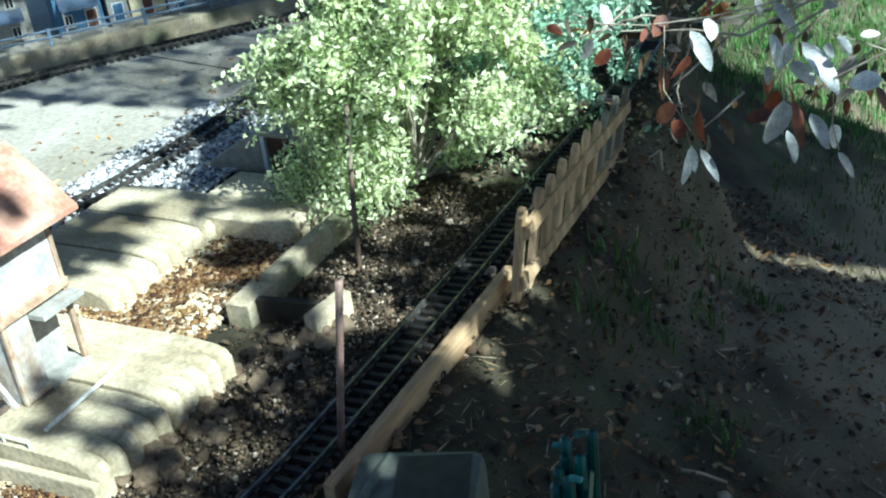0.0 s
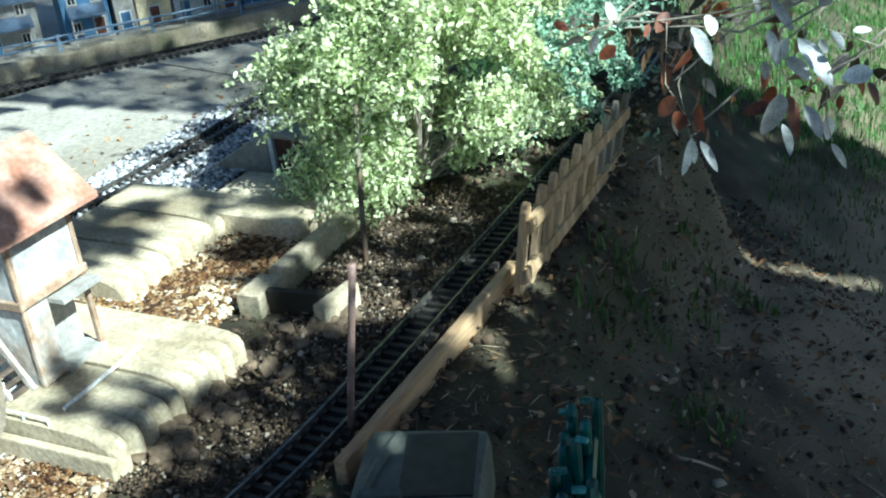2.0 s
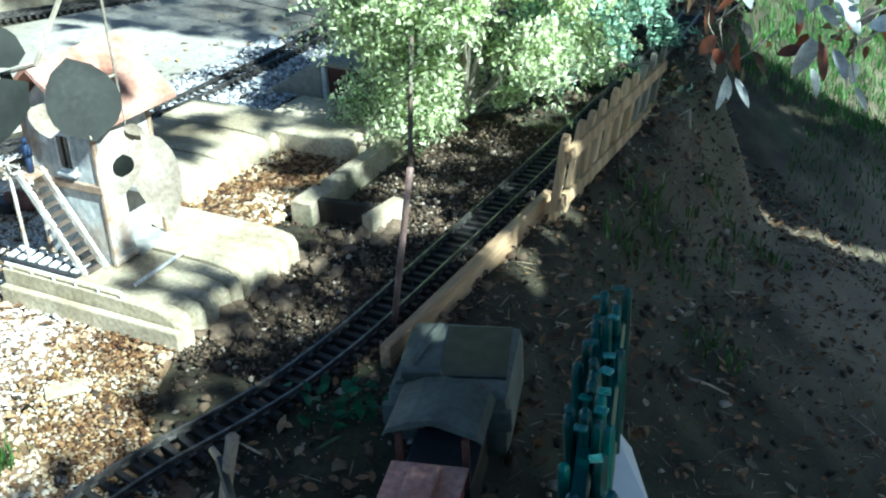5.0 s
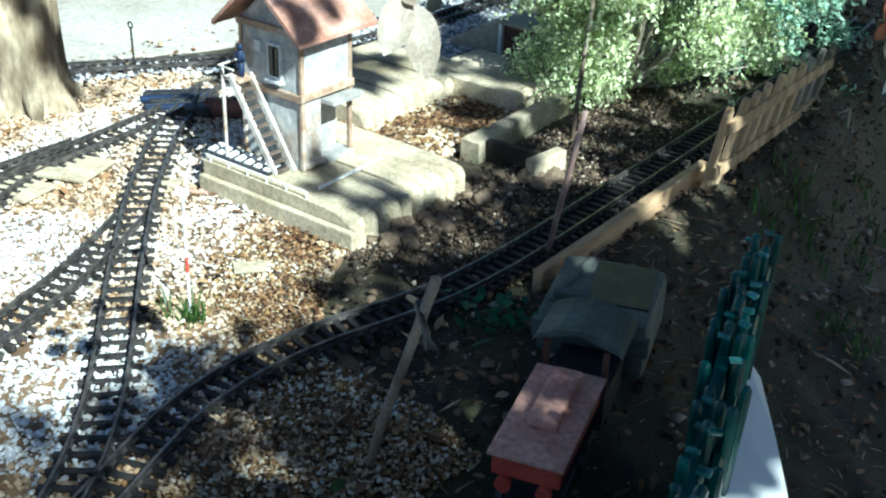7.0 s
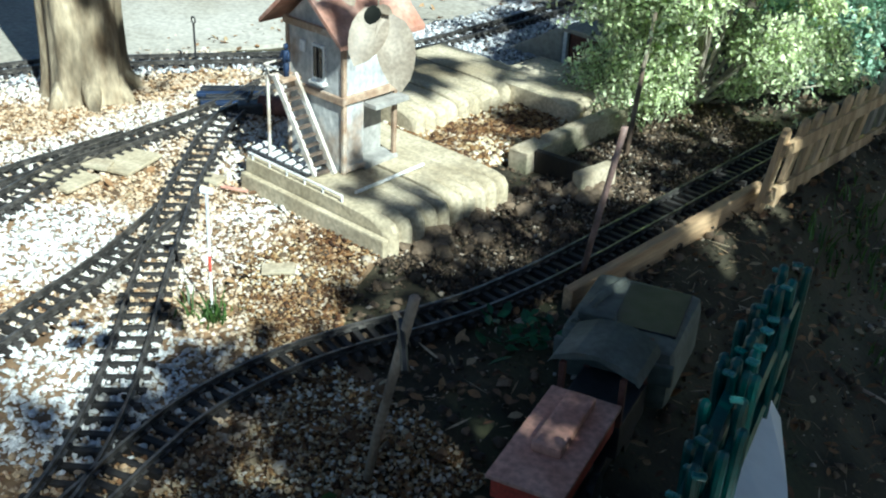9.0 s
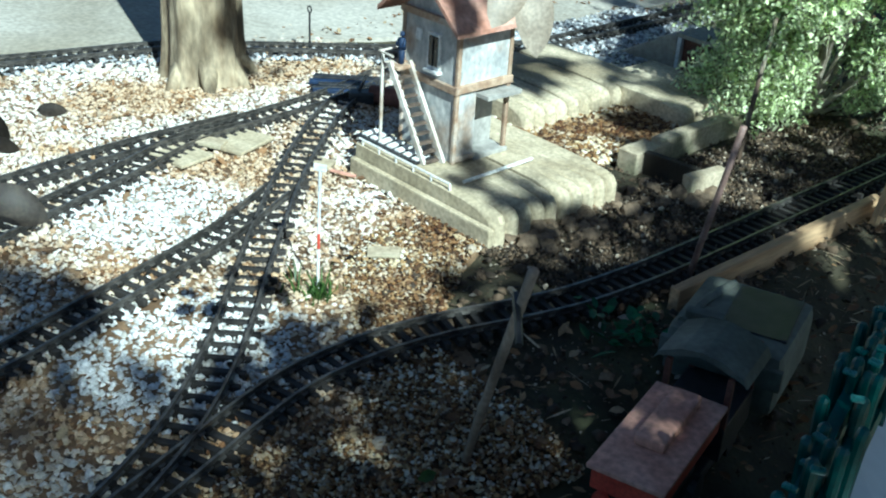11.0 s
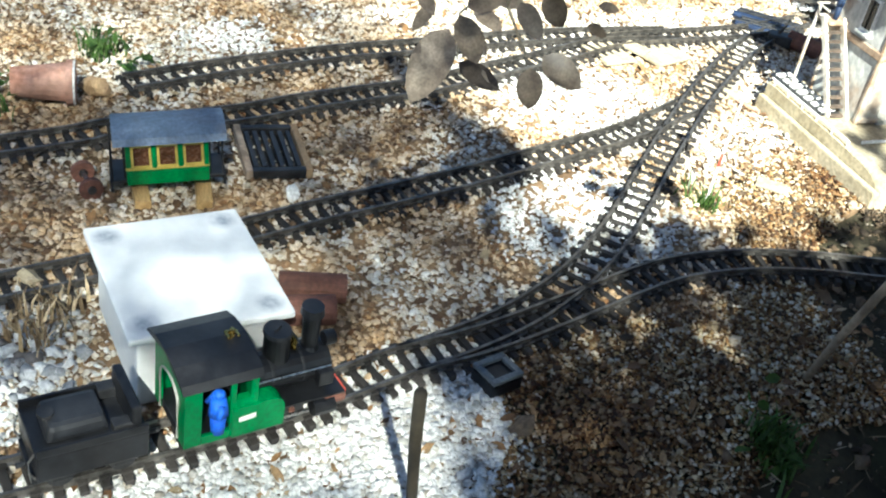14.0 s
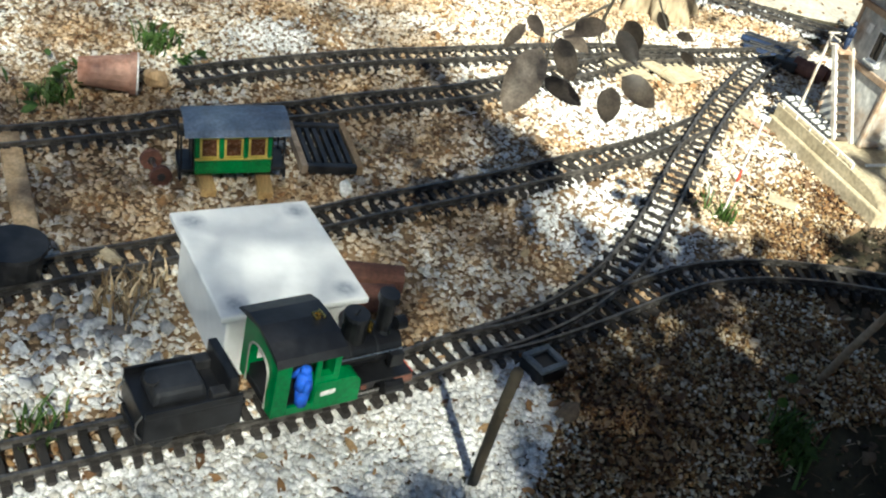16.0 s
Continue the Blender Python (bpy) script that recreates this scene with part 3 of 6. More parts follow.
platform()
slabs = thing("fluted_slabs", "pale fluted concrete slabs in dappled sun behind the tower", "slab")
fluted(slabs, -1.4, -1.115, ((1.385, 1.51, -0.004), (1.515, 1.64, -0.003), (1.645, 1.76, -0.002)), 4)
more = thing("fluted_slabs", "pale fluted concrete slabs in front of the shrub", "slab")
fluted(more, -1.2, -0.95, ((1.67, 1.87, -0.006),), 5)
ladder = thing("paving_strip", "black strip with white paving blocks at the foot of the tower", "paving", pose(-1.11, 1.053, 0.051, 0, 0, 0))
part("bed", box((0.16, 0.05, 0.004), (0, 0, 0), 0.001), DARK, ladder)
for k in range(7):
    part("block", box((0.012, 0.034, 0.004), (-0.067 + k * 0.0225, 0, 0.004), 0.001, (0, 0, 8)), WHITE_PAINT, ladder)
lying = part("white_rod", tube([(-0.926, 1.045, 0.056), (-0.932, 1.208, 0.056)], 0.003, 6), WHITE_PAINT)
tagged(lying, "thin white rod lying across the platform", "rod")


def tower():
    """A two-storey signal tower with a steep outside stair."""
    m = pose(-1.069, 1.146, 0.05, 0, 0, 0)
    t = thing("signal_tower", "white plaster model signal tower with brown trim and a terracotta roof", "model building", m)
    w, d, h = 0.138, 0.118, 0.244
    low = 0.126
    part("lower_wall", box((w, 0.045, low), (0, -d / 2 + 0.0225, 0), 0.002), PLASTER, t)
    part("back_wall", box((0.01, d - 0.045, low), (-w / 2 + 0.005, 0.0225, 0), 0.001), PLASTER, t)
    part("porch_wall", box((0.01, d - 0.045, low), (0.03, 0.0225, 0), 0.001), GREY_WALL, t)
    part("upper_wall", box((w, d, h - low), (0, 0, low), 0.002), PLASTER, t)
    part("porch_floor", box((0.075, d - 0.04, 0.008), (w / 2 - 0.03, 0.0225, 0), 0.001), GREY_WALL, t)
    part("porch_roof", box((0.075, d - 0.04, 0.008), (w / 2 - 0.01, 0.026, low - 0.016), 0.001), GREY_WALL, t, "grey slab over the open porch")
    for sx, sy, z in ((-1, -1, 0), (1, -1, 0), (-1, 1, 0), (1, 1, 0)):
        part("corner_post", box((0.008, 0.008, h), (sx * (w / 2 - 0.001), sy * (d / 2 - 0.001), 0), 0.002), TRIM, t)
    for sy in (-1, 1):
        part("trim_band", box((w + 0.01, 0.008, 0.013), (0, sy * (d / 2 + 0.002), low - 0.004), 0.0015), TRIM, t)
        part("trim_band", box((w + 0.01, 0.008, 0.012), (0, sy * (d / 2 + 0.002), h - 0.014), 0.0015), TRIM, t)
    for sx in (-1, 1):
        part("trim_band", box((0.008, d + 0.01, 0.013), (sx * (w / 2 + 0.002), 0, low - 0.002), 0.0015), TRIM, t)
        part("foot_band", box((0.008, 0.044, 0.009), (sx * (w / 2 + 0.002), -d / 2 + 0.024, 0.004), 0.0015), TRIM, t)
    win = part("window", box((0.03, 0.006, 0.062), (0.012, -d / 2 - 0.002, 0.15), 0.001), WHITE_PAINT, t)
    part("pane", box((0.022, 0.003, 0.05), (0.012, -d / 2 - 0.0045, 0.157)), GLASS_DARK, win)
    part("glazing_bar", box((0.002, 0.003, 0.05), (0.012, -d / 2 - 0.0065, 0.157)), DARK, win)
    part("sill", box((0.036, 0.012, 0.005), (0.012, -d / 2 - 0.005, 0.145), 0.001), WHITE_PAINT, win)
    part("sign", box((0.014, 0.003, 0.02), (-0.028, -d / 2 - 0.002, 0.19), 0.001), WHITE_PAINT, t)
    # steep gabled roof with wide eaves, ridge across
    for s in (-1, 1):
        bm = prism([(0, 0.082), (s * 0.1, -0.004), (s * 0.1, -0.012), (0, 0.073)], d + 0.07, pose(0, 0, h - 0.004))
        part("roof_slope", bm, TILE, t, "terracotta roof slope with darker stains")
    for sy in (-1, 1):
        part("gable", prism([(-w / 2, 0), (w / 2, 0), (0, 0.062)], 0.006, pose(0, sy * (d / 2 - 0.004), h - 0.004)), PLASTER, t)
    # landing and stair
    part("post", tube([(-0.075, -d / 2 - 0.04, 0), (-0.075, -d / 2 - 0.04, 0.165)], 0.003, 6), STAIR, t)
    part("landing_rail", tube([(-0.078, -d / 2, 0.165), (-0.078, -d / 2 - 0.045, 0.165), (-0.04, -d / 2 - 0.047, 0.165)], 0.002, 6), STAIR, t)
    part("landing", box((0.04, 0.04, 0.006), (-0.056, -d / 2 - 0.02, 0.14), 0.001), TRIM, t)
    x0, y0, z0 = -0.05, -d / 2 - 0.024, 0.15
    x1, y1, z1 = 0.05, -d / 2 - 0.026, 0.0
    for s in (-1, 1):
        off = Vector((s * 0.006, s * 0.016, 0))
        part("stringer", prism([(-0.003, -0.005), (0.003, -0.005), (0.003, 0.005), (-0.003, 0.005)], (Vector((x1, y1, z1)) - Vector((x0, y0, z0))).length, Matrix.Translation((Vector((x0 + x1, y0 + y1, z0 + z1)) / 2) + off) @ (Vector((x1, y1, z1)) - Vector((x0, y0, z0))).to_track_quat("Y", "Z").to_matrix().to_4x4()), STAIR, t, "pale painted stringer")
    for k in range(11):
        u = (k + 0.5) / 11
        part("tread", box((0.009, 0.03, 0.003), (x0 + (x1 - x0) * u, y0 + (y1 - y0) * u, z0 + (z1 - z0) * u - 0.004)), TREAD, t)
    return t


tower()


def figure(name, m, coat, label):
    """A small plain figure in one mesh."""
    bm = tube([(0, 0, 0), (0, 0, 0.012), (0, 0, 0.03)], 0.007, 8, end=0.009)
    tube([(0, 0, 0.03), (0, 0, 0.042), (0, 0, 0.052)], 0.011, 8, bm=bm, end=0.008)
    bmesh.ops.create_icosphere(bm, subdivisions=2, radius=0.0065, matrix=pose(0, 0, 0.06))
    for s in (-1, 1):
        tube([(s * 0.01, 0, 0.05), (s * 0.014, -0.006, 0.036)], 0.0035, 6, bm=bm)
    ob = part(name, bm, coat, None, smooth=True)
    ob.matrix_world = m
    return tagged(ob, label, "figurine")


figure("model_figure", pose(-1.118, 1.066, 0.1965) @ Matrix.Diagonal((0.68, 0.68, 0.85, 1)), NAVY, "plain dark blue model figure on the tower landing")


# ---- fence, board, rod ----
def board():
    b = thing("edging_board", "pale pine edging board set on edge beside the track", "board")
    part("plank", box((0.017, 0.56, 0.048), (-0.527, 1.368, -0.02), 0.003, (0, 0, -0.2)), PINE, b)
    return b


board()


def picket_fence():
    f = thing("picket_fence", "low pine picket fence with rounded tops beside the track", "fence")
    rnd = random.Random(4)
    a, b, n = Vector((-0.5, 1.595, 0.166)), Vector((-0.535, 2.2, 0.13)), 10
    for k in range(n):
        p = a.lerp(b, k / (n - 1))
        h = 0.19 + rnd.uniform(-0.006, 0.006)
        w = 0.027
        out = [(-w / 2, 0), (w / 2, 0), (w / 2, h - 0.014), (w / 4, h - 0.003), (0, h), (-w / 4, h - 0.003), (-w / 2, h - 0.014)]
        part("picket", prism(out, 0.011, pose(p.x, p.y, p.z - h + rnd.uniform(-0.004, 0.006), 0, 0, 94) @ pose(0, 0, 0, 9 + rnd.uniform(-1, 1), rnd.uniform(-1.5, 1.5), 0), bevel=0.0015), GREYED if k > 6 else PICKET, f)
    for z in (-0.045, -0.135):
        part("rail", prism([(-0.005, -0.011), (0.005, -0.011), (0.005, 0.011), (-0.005, 0.011)], (b - a).length + 0.03, Matrix.Translation((a + b) / 2 + Vector((0.038 + 0.16 * z, 0.004, z))) @ (b - a).to_track_quat("Y", "Z").to_matrix().to_4x4()), PICKET, f)
    return f


picket_fence()
rod = part("iron_rod", tube([(-0.573, 1.18, -0.03), (-0.556, 1.182, 0.08), (-0.527, 1.184, 0.252)], 0.005, 8), ROD, smooth=True)
tagged(rod, "thin rusty iron rod stuck upright beside the track", "rod")


def stick(name, points, r0, r1, mat, label, category):
    return tagged(part(name, tube(points, r0, 8, end=r1), mat, smooth=True), label, category)


stick("wooden_stick", [(-0.463, 0.628, -0.03), (-0.405, 0.588, 0.1), (-0.345, 0.548, 0.22), (-0.28, 0.506, 0.353)], 0.0054, 0.005, STICK, "pale weathered stick leaning over the gravel", "stick")
stick("dark_post", [(-0.351, 0.057, -0.03), (-0.31, 0.032, 0.07), (-0.262, 0.003, 0.18), (-0.217, -0.022, 0.283)], 0.006, 0.0055, POST, "dark thin wooden post standing in white gravel", "post")


# ---- white box, coach, grate, lantern ----
def white_box():
    m = Matrix.Translation((-0.634, -0.135, 0.001)) @ pose(0, 0, 0, 0, 0, 0)
    t = thing("white_box", "white plastic box with a flat scuffed lid on gravel", "box", m)
    part("body", box((0.18, 0.155, 0.095), (0, 0, 0), 0.004, (0, 0, 8)), WHITE, t)
    lid = part("lid", box((0.208, 0.18, 0.009), (0, 0, 0), 0.003), LID, t, "white lid with grey scuffs at its corners")
    lid.matrix_basis = pose(0, 0, 0.096, 0, 0, 8)
    return t


white_box()


def coach():
    m = pose(-0.972, -0.11, 0.014, 0, -4, 87) @ Matrix.Diagonal((0.93, 0.95, 0.9, 1))
    t = thing("toy_coach", "green model coach body with yellow window trim and blue-grey roof", "model coach", m)
    L, W, H = 0.118, 0.062, 0.078
    part("body", box((L, W, H), (0, 0, 0.01), 0.002), COACH_GREEN, t)
    for s in (-1, 1):
        part("waist_trim", box((L + 0.001, 0.002, 0.004), (0, s * (W / 2 + 0.0005), 0.037)), YELLOW, t)
        part("lower_panel", box((L - 0.01, 0.002, 0.019), (0, s * (W / 2 + 0.0006), 0.014), 0.0005), COACH_GREEN, t)
        for k in (-1, 0, 1):
            w = part("window", box((0.029, 0.002, 0.037), (k * 0.037, s * (W / 2 + 0.0006), 0.042)), YELLOW, t)
            part("pane", box((0.022, 0.002, 0.03), (k * 0.037, s * (W / 2 + 0.0012), 0.0455)), BROWN_PANE, w)
            part("pillar", box((0.006, 0.003, 0.046), (k * 0.037 + 0.0185, s * (W / 2 + 0.001), 0.04), 0.0005), COACH_GREEN, t)
    for s in (-1, 1):
        part("buffer_beam", box((0.004, 0.06, 0.02), (s * (L / 2 + 0.022), 0, 0.0), 0.001), DARK, t)
        part("platform", box((0.024, 0.06, 0.006), (s * (L / 2 + 0.012), 0, 0.014), 0.001), DARK, t)
        part("end_wall", box((0.003, 0.05, 0.06), (s * (L / 2 + 0.002), 0, 0.02)), DARK, t)
        for q in (-1, 1):
            part("end_rail", tube([(s * (L / 2 + 0.02), q * 0.026, 0.016), (s * (L / 2 + 0.02), q * 0.026, 0.086)], 0.0015, 6), DARK, t)
    out = [(-0.043, 0.0), (-0.038, 0.01), (-0.022, 0.0175), (0, 0.02), (0.022, 0.0175), (0.038, 0.01), (0.043, 0.0), (0.038, 0.003), (0, 0.013), (-0.038, 0.003)]
    part("roof", prism(out, L + 0.042, pose(0.005, 0, 0.085, 0, 0, 90)), BLUE_ROOF, t, "blue-grey curved roof")
    return t


coach()
for k, (x, y, r) in enumerate(((-0.945, -0.15, 84), (-0.938, -0.066, 78))):
    ob = part("wooden_block", box((0.062, 0.022, 0.014), (0, 0, 0), 0.002), OCHRE)
    ob.matrix_world = pose(x, y, 0.0, 0, 0, r - 84)
    tagged(ob, "small brown wooden block under the coach", "block", "blocks under the coach")


def grate():
    t = thing("drain_grate", "dark iron grate in a worn wooden frame on gravel", "grate", pose(-1.045, 0.052, 0.0, 0, 0, 88) @ Matrix.Diagonal((0.88, 0.95, 1, 1)))
    for s in (-1, 1):
        part("frame_bar", box((0.012, 0.145, 0.016), (s * 0.05, 0, 0), 0.002), AGED if s > 0 else STICK, t)
        part("frame_bar", box((0.09, 0.012, 0.015), (0, s * 0.066, 0), 0.002), DARK, t)
    for k in range(6):
        part("bar", box((0.008, 0.11, 0.009), (-0.036 + k * 0.0145, 0, 0.004), 0.001), DARK, t)
    part("tray", box((0.09, 0.125, 0.003), (0, 0, -0.002)), DARK, t)
    return t


grate()


def point_box():
    t = thing("point_motor", "black point motor box with a raised frame beside the turnout", "switch box", pose(-0.506, 0.208, 0.0, 0, 0, 18))
    part("body", box((0.042, 0.046, 0.02), (0, 0, 0.0), 0.003), BLACK, t)
    for s in (-1, 1):
        part("rim", box((0.008, 0.046, 0.006), (s * 0.017, 0, 0.02), 0.002), MOTOR_RIM, t)
        part("rim", box((0.026, 0.008, 0.006), (0, s * 0.019, 0.02), 0.002), MOTOR_RIM, t)
    return t


point_box()


# ---- locomotive and tender ----
def wheel(r, w=0.006):
    bm = tube([(0, -w / 2, 0), (0, w / 2, 0)], r, 18)
    tube([(0, -w / 2 - 0.0015, 0), (0, -w / 2, 0)], r * 1.12, 18, bm=bm)
    return bm


def locomotive():
    t = thing("toy_locomotive", "green and black model steam locomotive standing on the track", "model locomotive", pose(-0.489, -0.092, 0.0195, 0, 0, 102) @ Matrix.Diagonal((0.87, 0.97, 0.92, 1)))
    # x runs forward, y to the left side
    part("frame", box((0.2, 0.05, 0.014), (0.01, 0, 0.012), 0.002), BLACK, t)
    cab = part("cab", box((0.088, 0.08, 0.012), (-0.052, 0, 0.016), 0.002), BLACK, t)
    arch = [(0.026 * math.cos(a), 0.068 + 0.02 * math.sin(a)) for a in np.linspace(0, math.pi, 11)]
    crown = [(0.044 * math.cos(a), 0.104 + 0.017 * math.sin(a)) for a in np.linspace(0, math.pi, 11)]
    for s in (-1, 1):
        part("side_sheet", box((0.02, 0.004, 0.091), (-0.086, s * 0.042, 0.016), 0.001), GREEN, cab)
        part("side_sheet", box((0.034, 0.004, 0.012), (-0.059, s * 0.042, 0.016), 0.0005), GREEN, cab)
        part("door_post", box((0.007, 0.004, 0.091), (-0.0385, s * 0.042, 0.016), 0.001), GREEN, cab)
        part("door_post", box((0.009, 0.004, 0.091), (-0.0125, s * 0.042, 0.016), 0.001), GREEN, cab)
        part("side_sheet", box((0.018, 0.004, 0.052), (-0.026, s * 0.042, 0.016), 0.0005), GREEN, cab)
        part("eave_rail", box((0.088, 0.004, 0.009), (-0.052, s * 0.0418, 0.0985), 0.0005), GREEN, cab)
        tank = [(-0.04, 0.0)] + [(0.011 + 0.015 * math.cos(a), 0.027 + 0.015 * math.sin(a)) for a in np.linspace(-0.0, math.pi / 2, 6)] + [(-0.04, 0.042)]
        tank.insert(1, (0.026, 0.0))
        part("side_tank", prism(tank, 0.02, pose(0, s * 0.0355, 0.016)), GREEN, t)
        part("lettering_bar", box((0.021, 0.001, 0.006), (-0.021, s * 0.046, 0.038), rot=(0, -4, 0)), WHITE_PAINT, t, "white unreadable lettering bar")
        end = part("rear_sheet", prism([(s * 0.026, 0.016), (s * 0.044, 0.016), (s * 0.044, 0.104)] + [(s * abs(x), z) for x, z in crown[:6]][1:] + [(0, 0.088)] + [(s * abs(x), z) for x, z in arch[:5]][::-1], 0.003, pose(-0.0955, 0, 0, 0, 0, 90)), GREEN, cab)
    part("arch_rim", tube([(-0.098, 0.026, 0.018)] + [(-0.098, x, z) for x, z in arch] + [(-0.098, -0.026, 0.018)], 0.0015, 6), GREY_WALL, cab, "pale rim round the open cab back")
    part("front_sheet", box((0.004, 0.08, 0.09), (-0.01, 0, 0.016), 0.001), GREEN, cab)
    for s in (-1, 1):
        part("spectacle", tube([(-0.0085, s * 0.026, 0.092), (-0.0072, s * 0.026, 0.092)], 0.008, 12), GLASS_DARK, cab)
    out = [(-0.055, 0.0), (-0.049, 0.008), (-0.028, 0.016), (0, 0.019), (0.028, 0.016), (0.049, 0.008), (0.055, 0.0), (0.049, 0.003), (0, 0.015), (-0.049, 0.003)]
    roof = part("cab_roof", prism(out, 0.096, pose(-0.056, 0, 0.105, 0, 0, 90)), LOCO_ROOF, t, "dusty black curved cab roof with brass fitting")
    for dx in (-0.006, 0.006):
        part("brass_bracket", box((0.003, 0.012, 0.003), (-0.026 + dx, -0.004, 0.125), 0.0005), BRASS, roof)
    part("whistle", tube([(-0.026, -0.004, 0.121), (-0.026, -0.004, 0.134)], 0.003, 8), BRASS, roof)
    part("brass_bracket", box((0.014, 0.003, 0.003), (-0.026, 0.001, 0.125), 0.0005), BRASS, roof)
    boil = part("boiler", tube([(-0.012, 0, 0.058), (0.098, 0, 0.058)], 0.0235, 20), BLACK, t)
    part("smokebox_door", tube([(0.098, 0, 0.058), (0.103, 0, 0.058)], 0.02, 18, end=0.012), DARK, boil)
    for x in (0.02, 0.06):
        part("boiler_band", tube([(x, 0, 0.058), (x + 0.003, 0, 0.058)], 0.0242, 20), DARK, boil)
    ch = part("chimney", tube([(0.078, 0, 0.076), (0.078, 0, 0.1), (0.078, 0, 0.128)], 0.0095, 16, end=0.0115), BLACK, t)
    part("chimney_cap", tube([(0.078, 0, 0.126), (0.078, 0, 0.13), (0.078, 0, 0.136)], 0.0145, 16, end=0.0135), LOCO_ROOF, ch)
    part("chimney_foot", tube([(0.078, 0, 0.076), (0.078, 0, 0.083)], 0.0135, 16, end=0.0105), BLACK, ch)
    dome = part("sand_dome", tube([(0.034, 0, 0.075), (0.034, 0, 0.1), (0.034, 0, 0.11)], 0.0165, 18, end=0.0155), BLACK, t)
    lid = part("dome_lid", tube([(0.034, 0, 0.11), (0.034, 0, 0.114)], 0.0178, 18, end=0.0165), LOCO_ROOF, dome)
    part("lid_knob", box((0.012, 0.0035, 0.003), (0.034, 0, 0.114), 0.0008, (0, 0, 35)), DARK, dome)
    bell = part("bell", tube([(0.057, 0, 0.083), (0.057, 0, 0.09), (0.057, 0, 0.097)], 0.0065, 12, end=0.0035), BRASS, t)
    part("bell_yoke", tube([(0.057, -0.008, 0.081), (0.057, -0.008, 0.099), (0.057, 0.008, 0.099), (0.057, 0.008, 0.081)], 0.0012, 6), BLACK, bell)
    part("generator", tube([(0.094, -0.004, 0.088), (0.108, -0.004, 0.088)], 0.009, 14), BLACK, t)
    part("pump", box((0.02, 0.012, 0.02), (0.085, -0.03, 0.046), 0.002), BLACK, t)
    for s in (-1, 1):
        part("handrail", tube([(0.0, s * 0.026, 0.066), (0.095, s * 0.026, 0.066)], 0.0013, 6), STEEL, t)
        part("cylinder", tube([(0.068, s * 0.036, 0.018), (0.096, s * 0.036, 0.018)], 0.0115, 12), BLACK, t)
        part("connecting_rod", box((0.09, 0.003, 0.005), (0.02, s * 0.036, 0.012), 0.001), STEEL, t)
        for x in (-0.045, 0.0, 0.045):
            wob = part("wheel", wheel(0.0155), DARK, t)
            wob.location = (x, s * 0.024, 0.0155)
            part("hub", tube([(0, s * 0.004, 0), (0, s * 0.007, 0)], 0.004, 10), RUST, wob)
    part("buffer_beam", box((0.006, 0.07, 0.016), (0.112, 0, 0.014), 0.001), RED_PAINT, t, "dull red buffer beam")
    part("running_board", box((0.13, 0.078, 0.003), (0.046, 0, 0.03), 0.0005), BLACK, t)
    part("rust_patch", box((0.03, 0.08, 0.012), (0.098, 0, 0.018), 0.003), RUST, t, "red-brown rusted front footplate")
    return t


locomotive()
figure("driver_figure", pose(-0.44, -0.131, 0.044, 0, 0, 12) @ Matrix.Diagonal((1.0, 1.0, 0.84, 1)), BLUE, "plain blue driver figure standing in the cab doorway")


def tender():
    t = thing("toy_tender", "dusty black model coal tender coupled behind the locomotive", "model tender", pose(-0.452, -0.258, 0.0195, 0, 0, 101) @ Matrix.Diagonal((0.87, 0.97, 0.92, 1)))
    part("frame", box((0.13, 0.056, 0.014), (0, 0, 0.008), 0.002), BLACK, t)
    body = part("body", box((0.122, 0.078, 0.036), (0, 0, 0.02), 0.003), BLACK, t)
    part("coal_bunker", box((0.07, 0.05, 0.02), (-0.012, 0, 0.056), 0.006, taper=0.86), LOCO_ROOF, body)
    part("hatch", tube([(-0.04, 0, 0.075), (-0.04, 0, 0.079)], 0.009, 12), DARK, body)
    part("front_rack", box((0.012, 0.07, 0.034), (0.048, 0, 0.055), 0.003), BLACK, body)
    for s in (-1, 1):
        part("side_rail", box((0.12, 0.004, 0.01), (0, s * 0.037, 0.055), 0.001), BLACK, body)
        part("toolbox", box((0.022, 0.014, 0.014), (0.034, s * 0.027, 0.055), 0.002), DARK, body)
        part("grab_iron", tube([(-0.061, s * 0.03, 0.02), (-0.067, s * 0.03, 0.03), (-0.067, s * 0.03, 0.045), (-0.06, s * 0.03, 0.055)], 0.0014, 6), STEEL, t)
        for x in (-0.034, 0.034):
            wob = part("wheel", wheel(0.0145), DARK, t)
            wob.location = (x, s * 0.024, 0.0145)
            part("axle_box", box((0.02, 0.006, 0.012), (0, s * 0.007, -0.004), 0.001), BLACK, wob)
    part("coupling", tube([(-0.055, 0, 0.014), (-0.075, 0, 0.012)], 0.003, 8), DARK, t)
    part("drawbar", tube([(0.055, 0, 0.014), (0.085, 0, 0.012)], 0.003, 8), DARK, t)
    return t


tender()


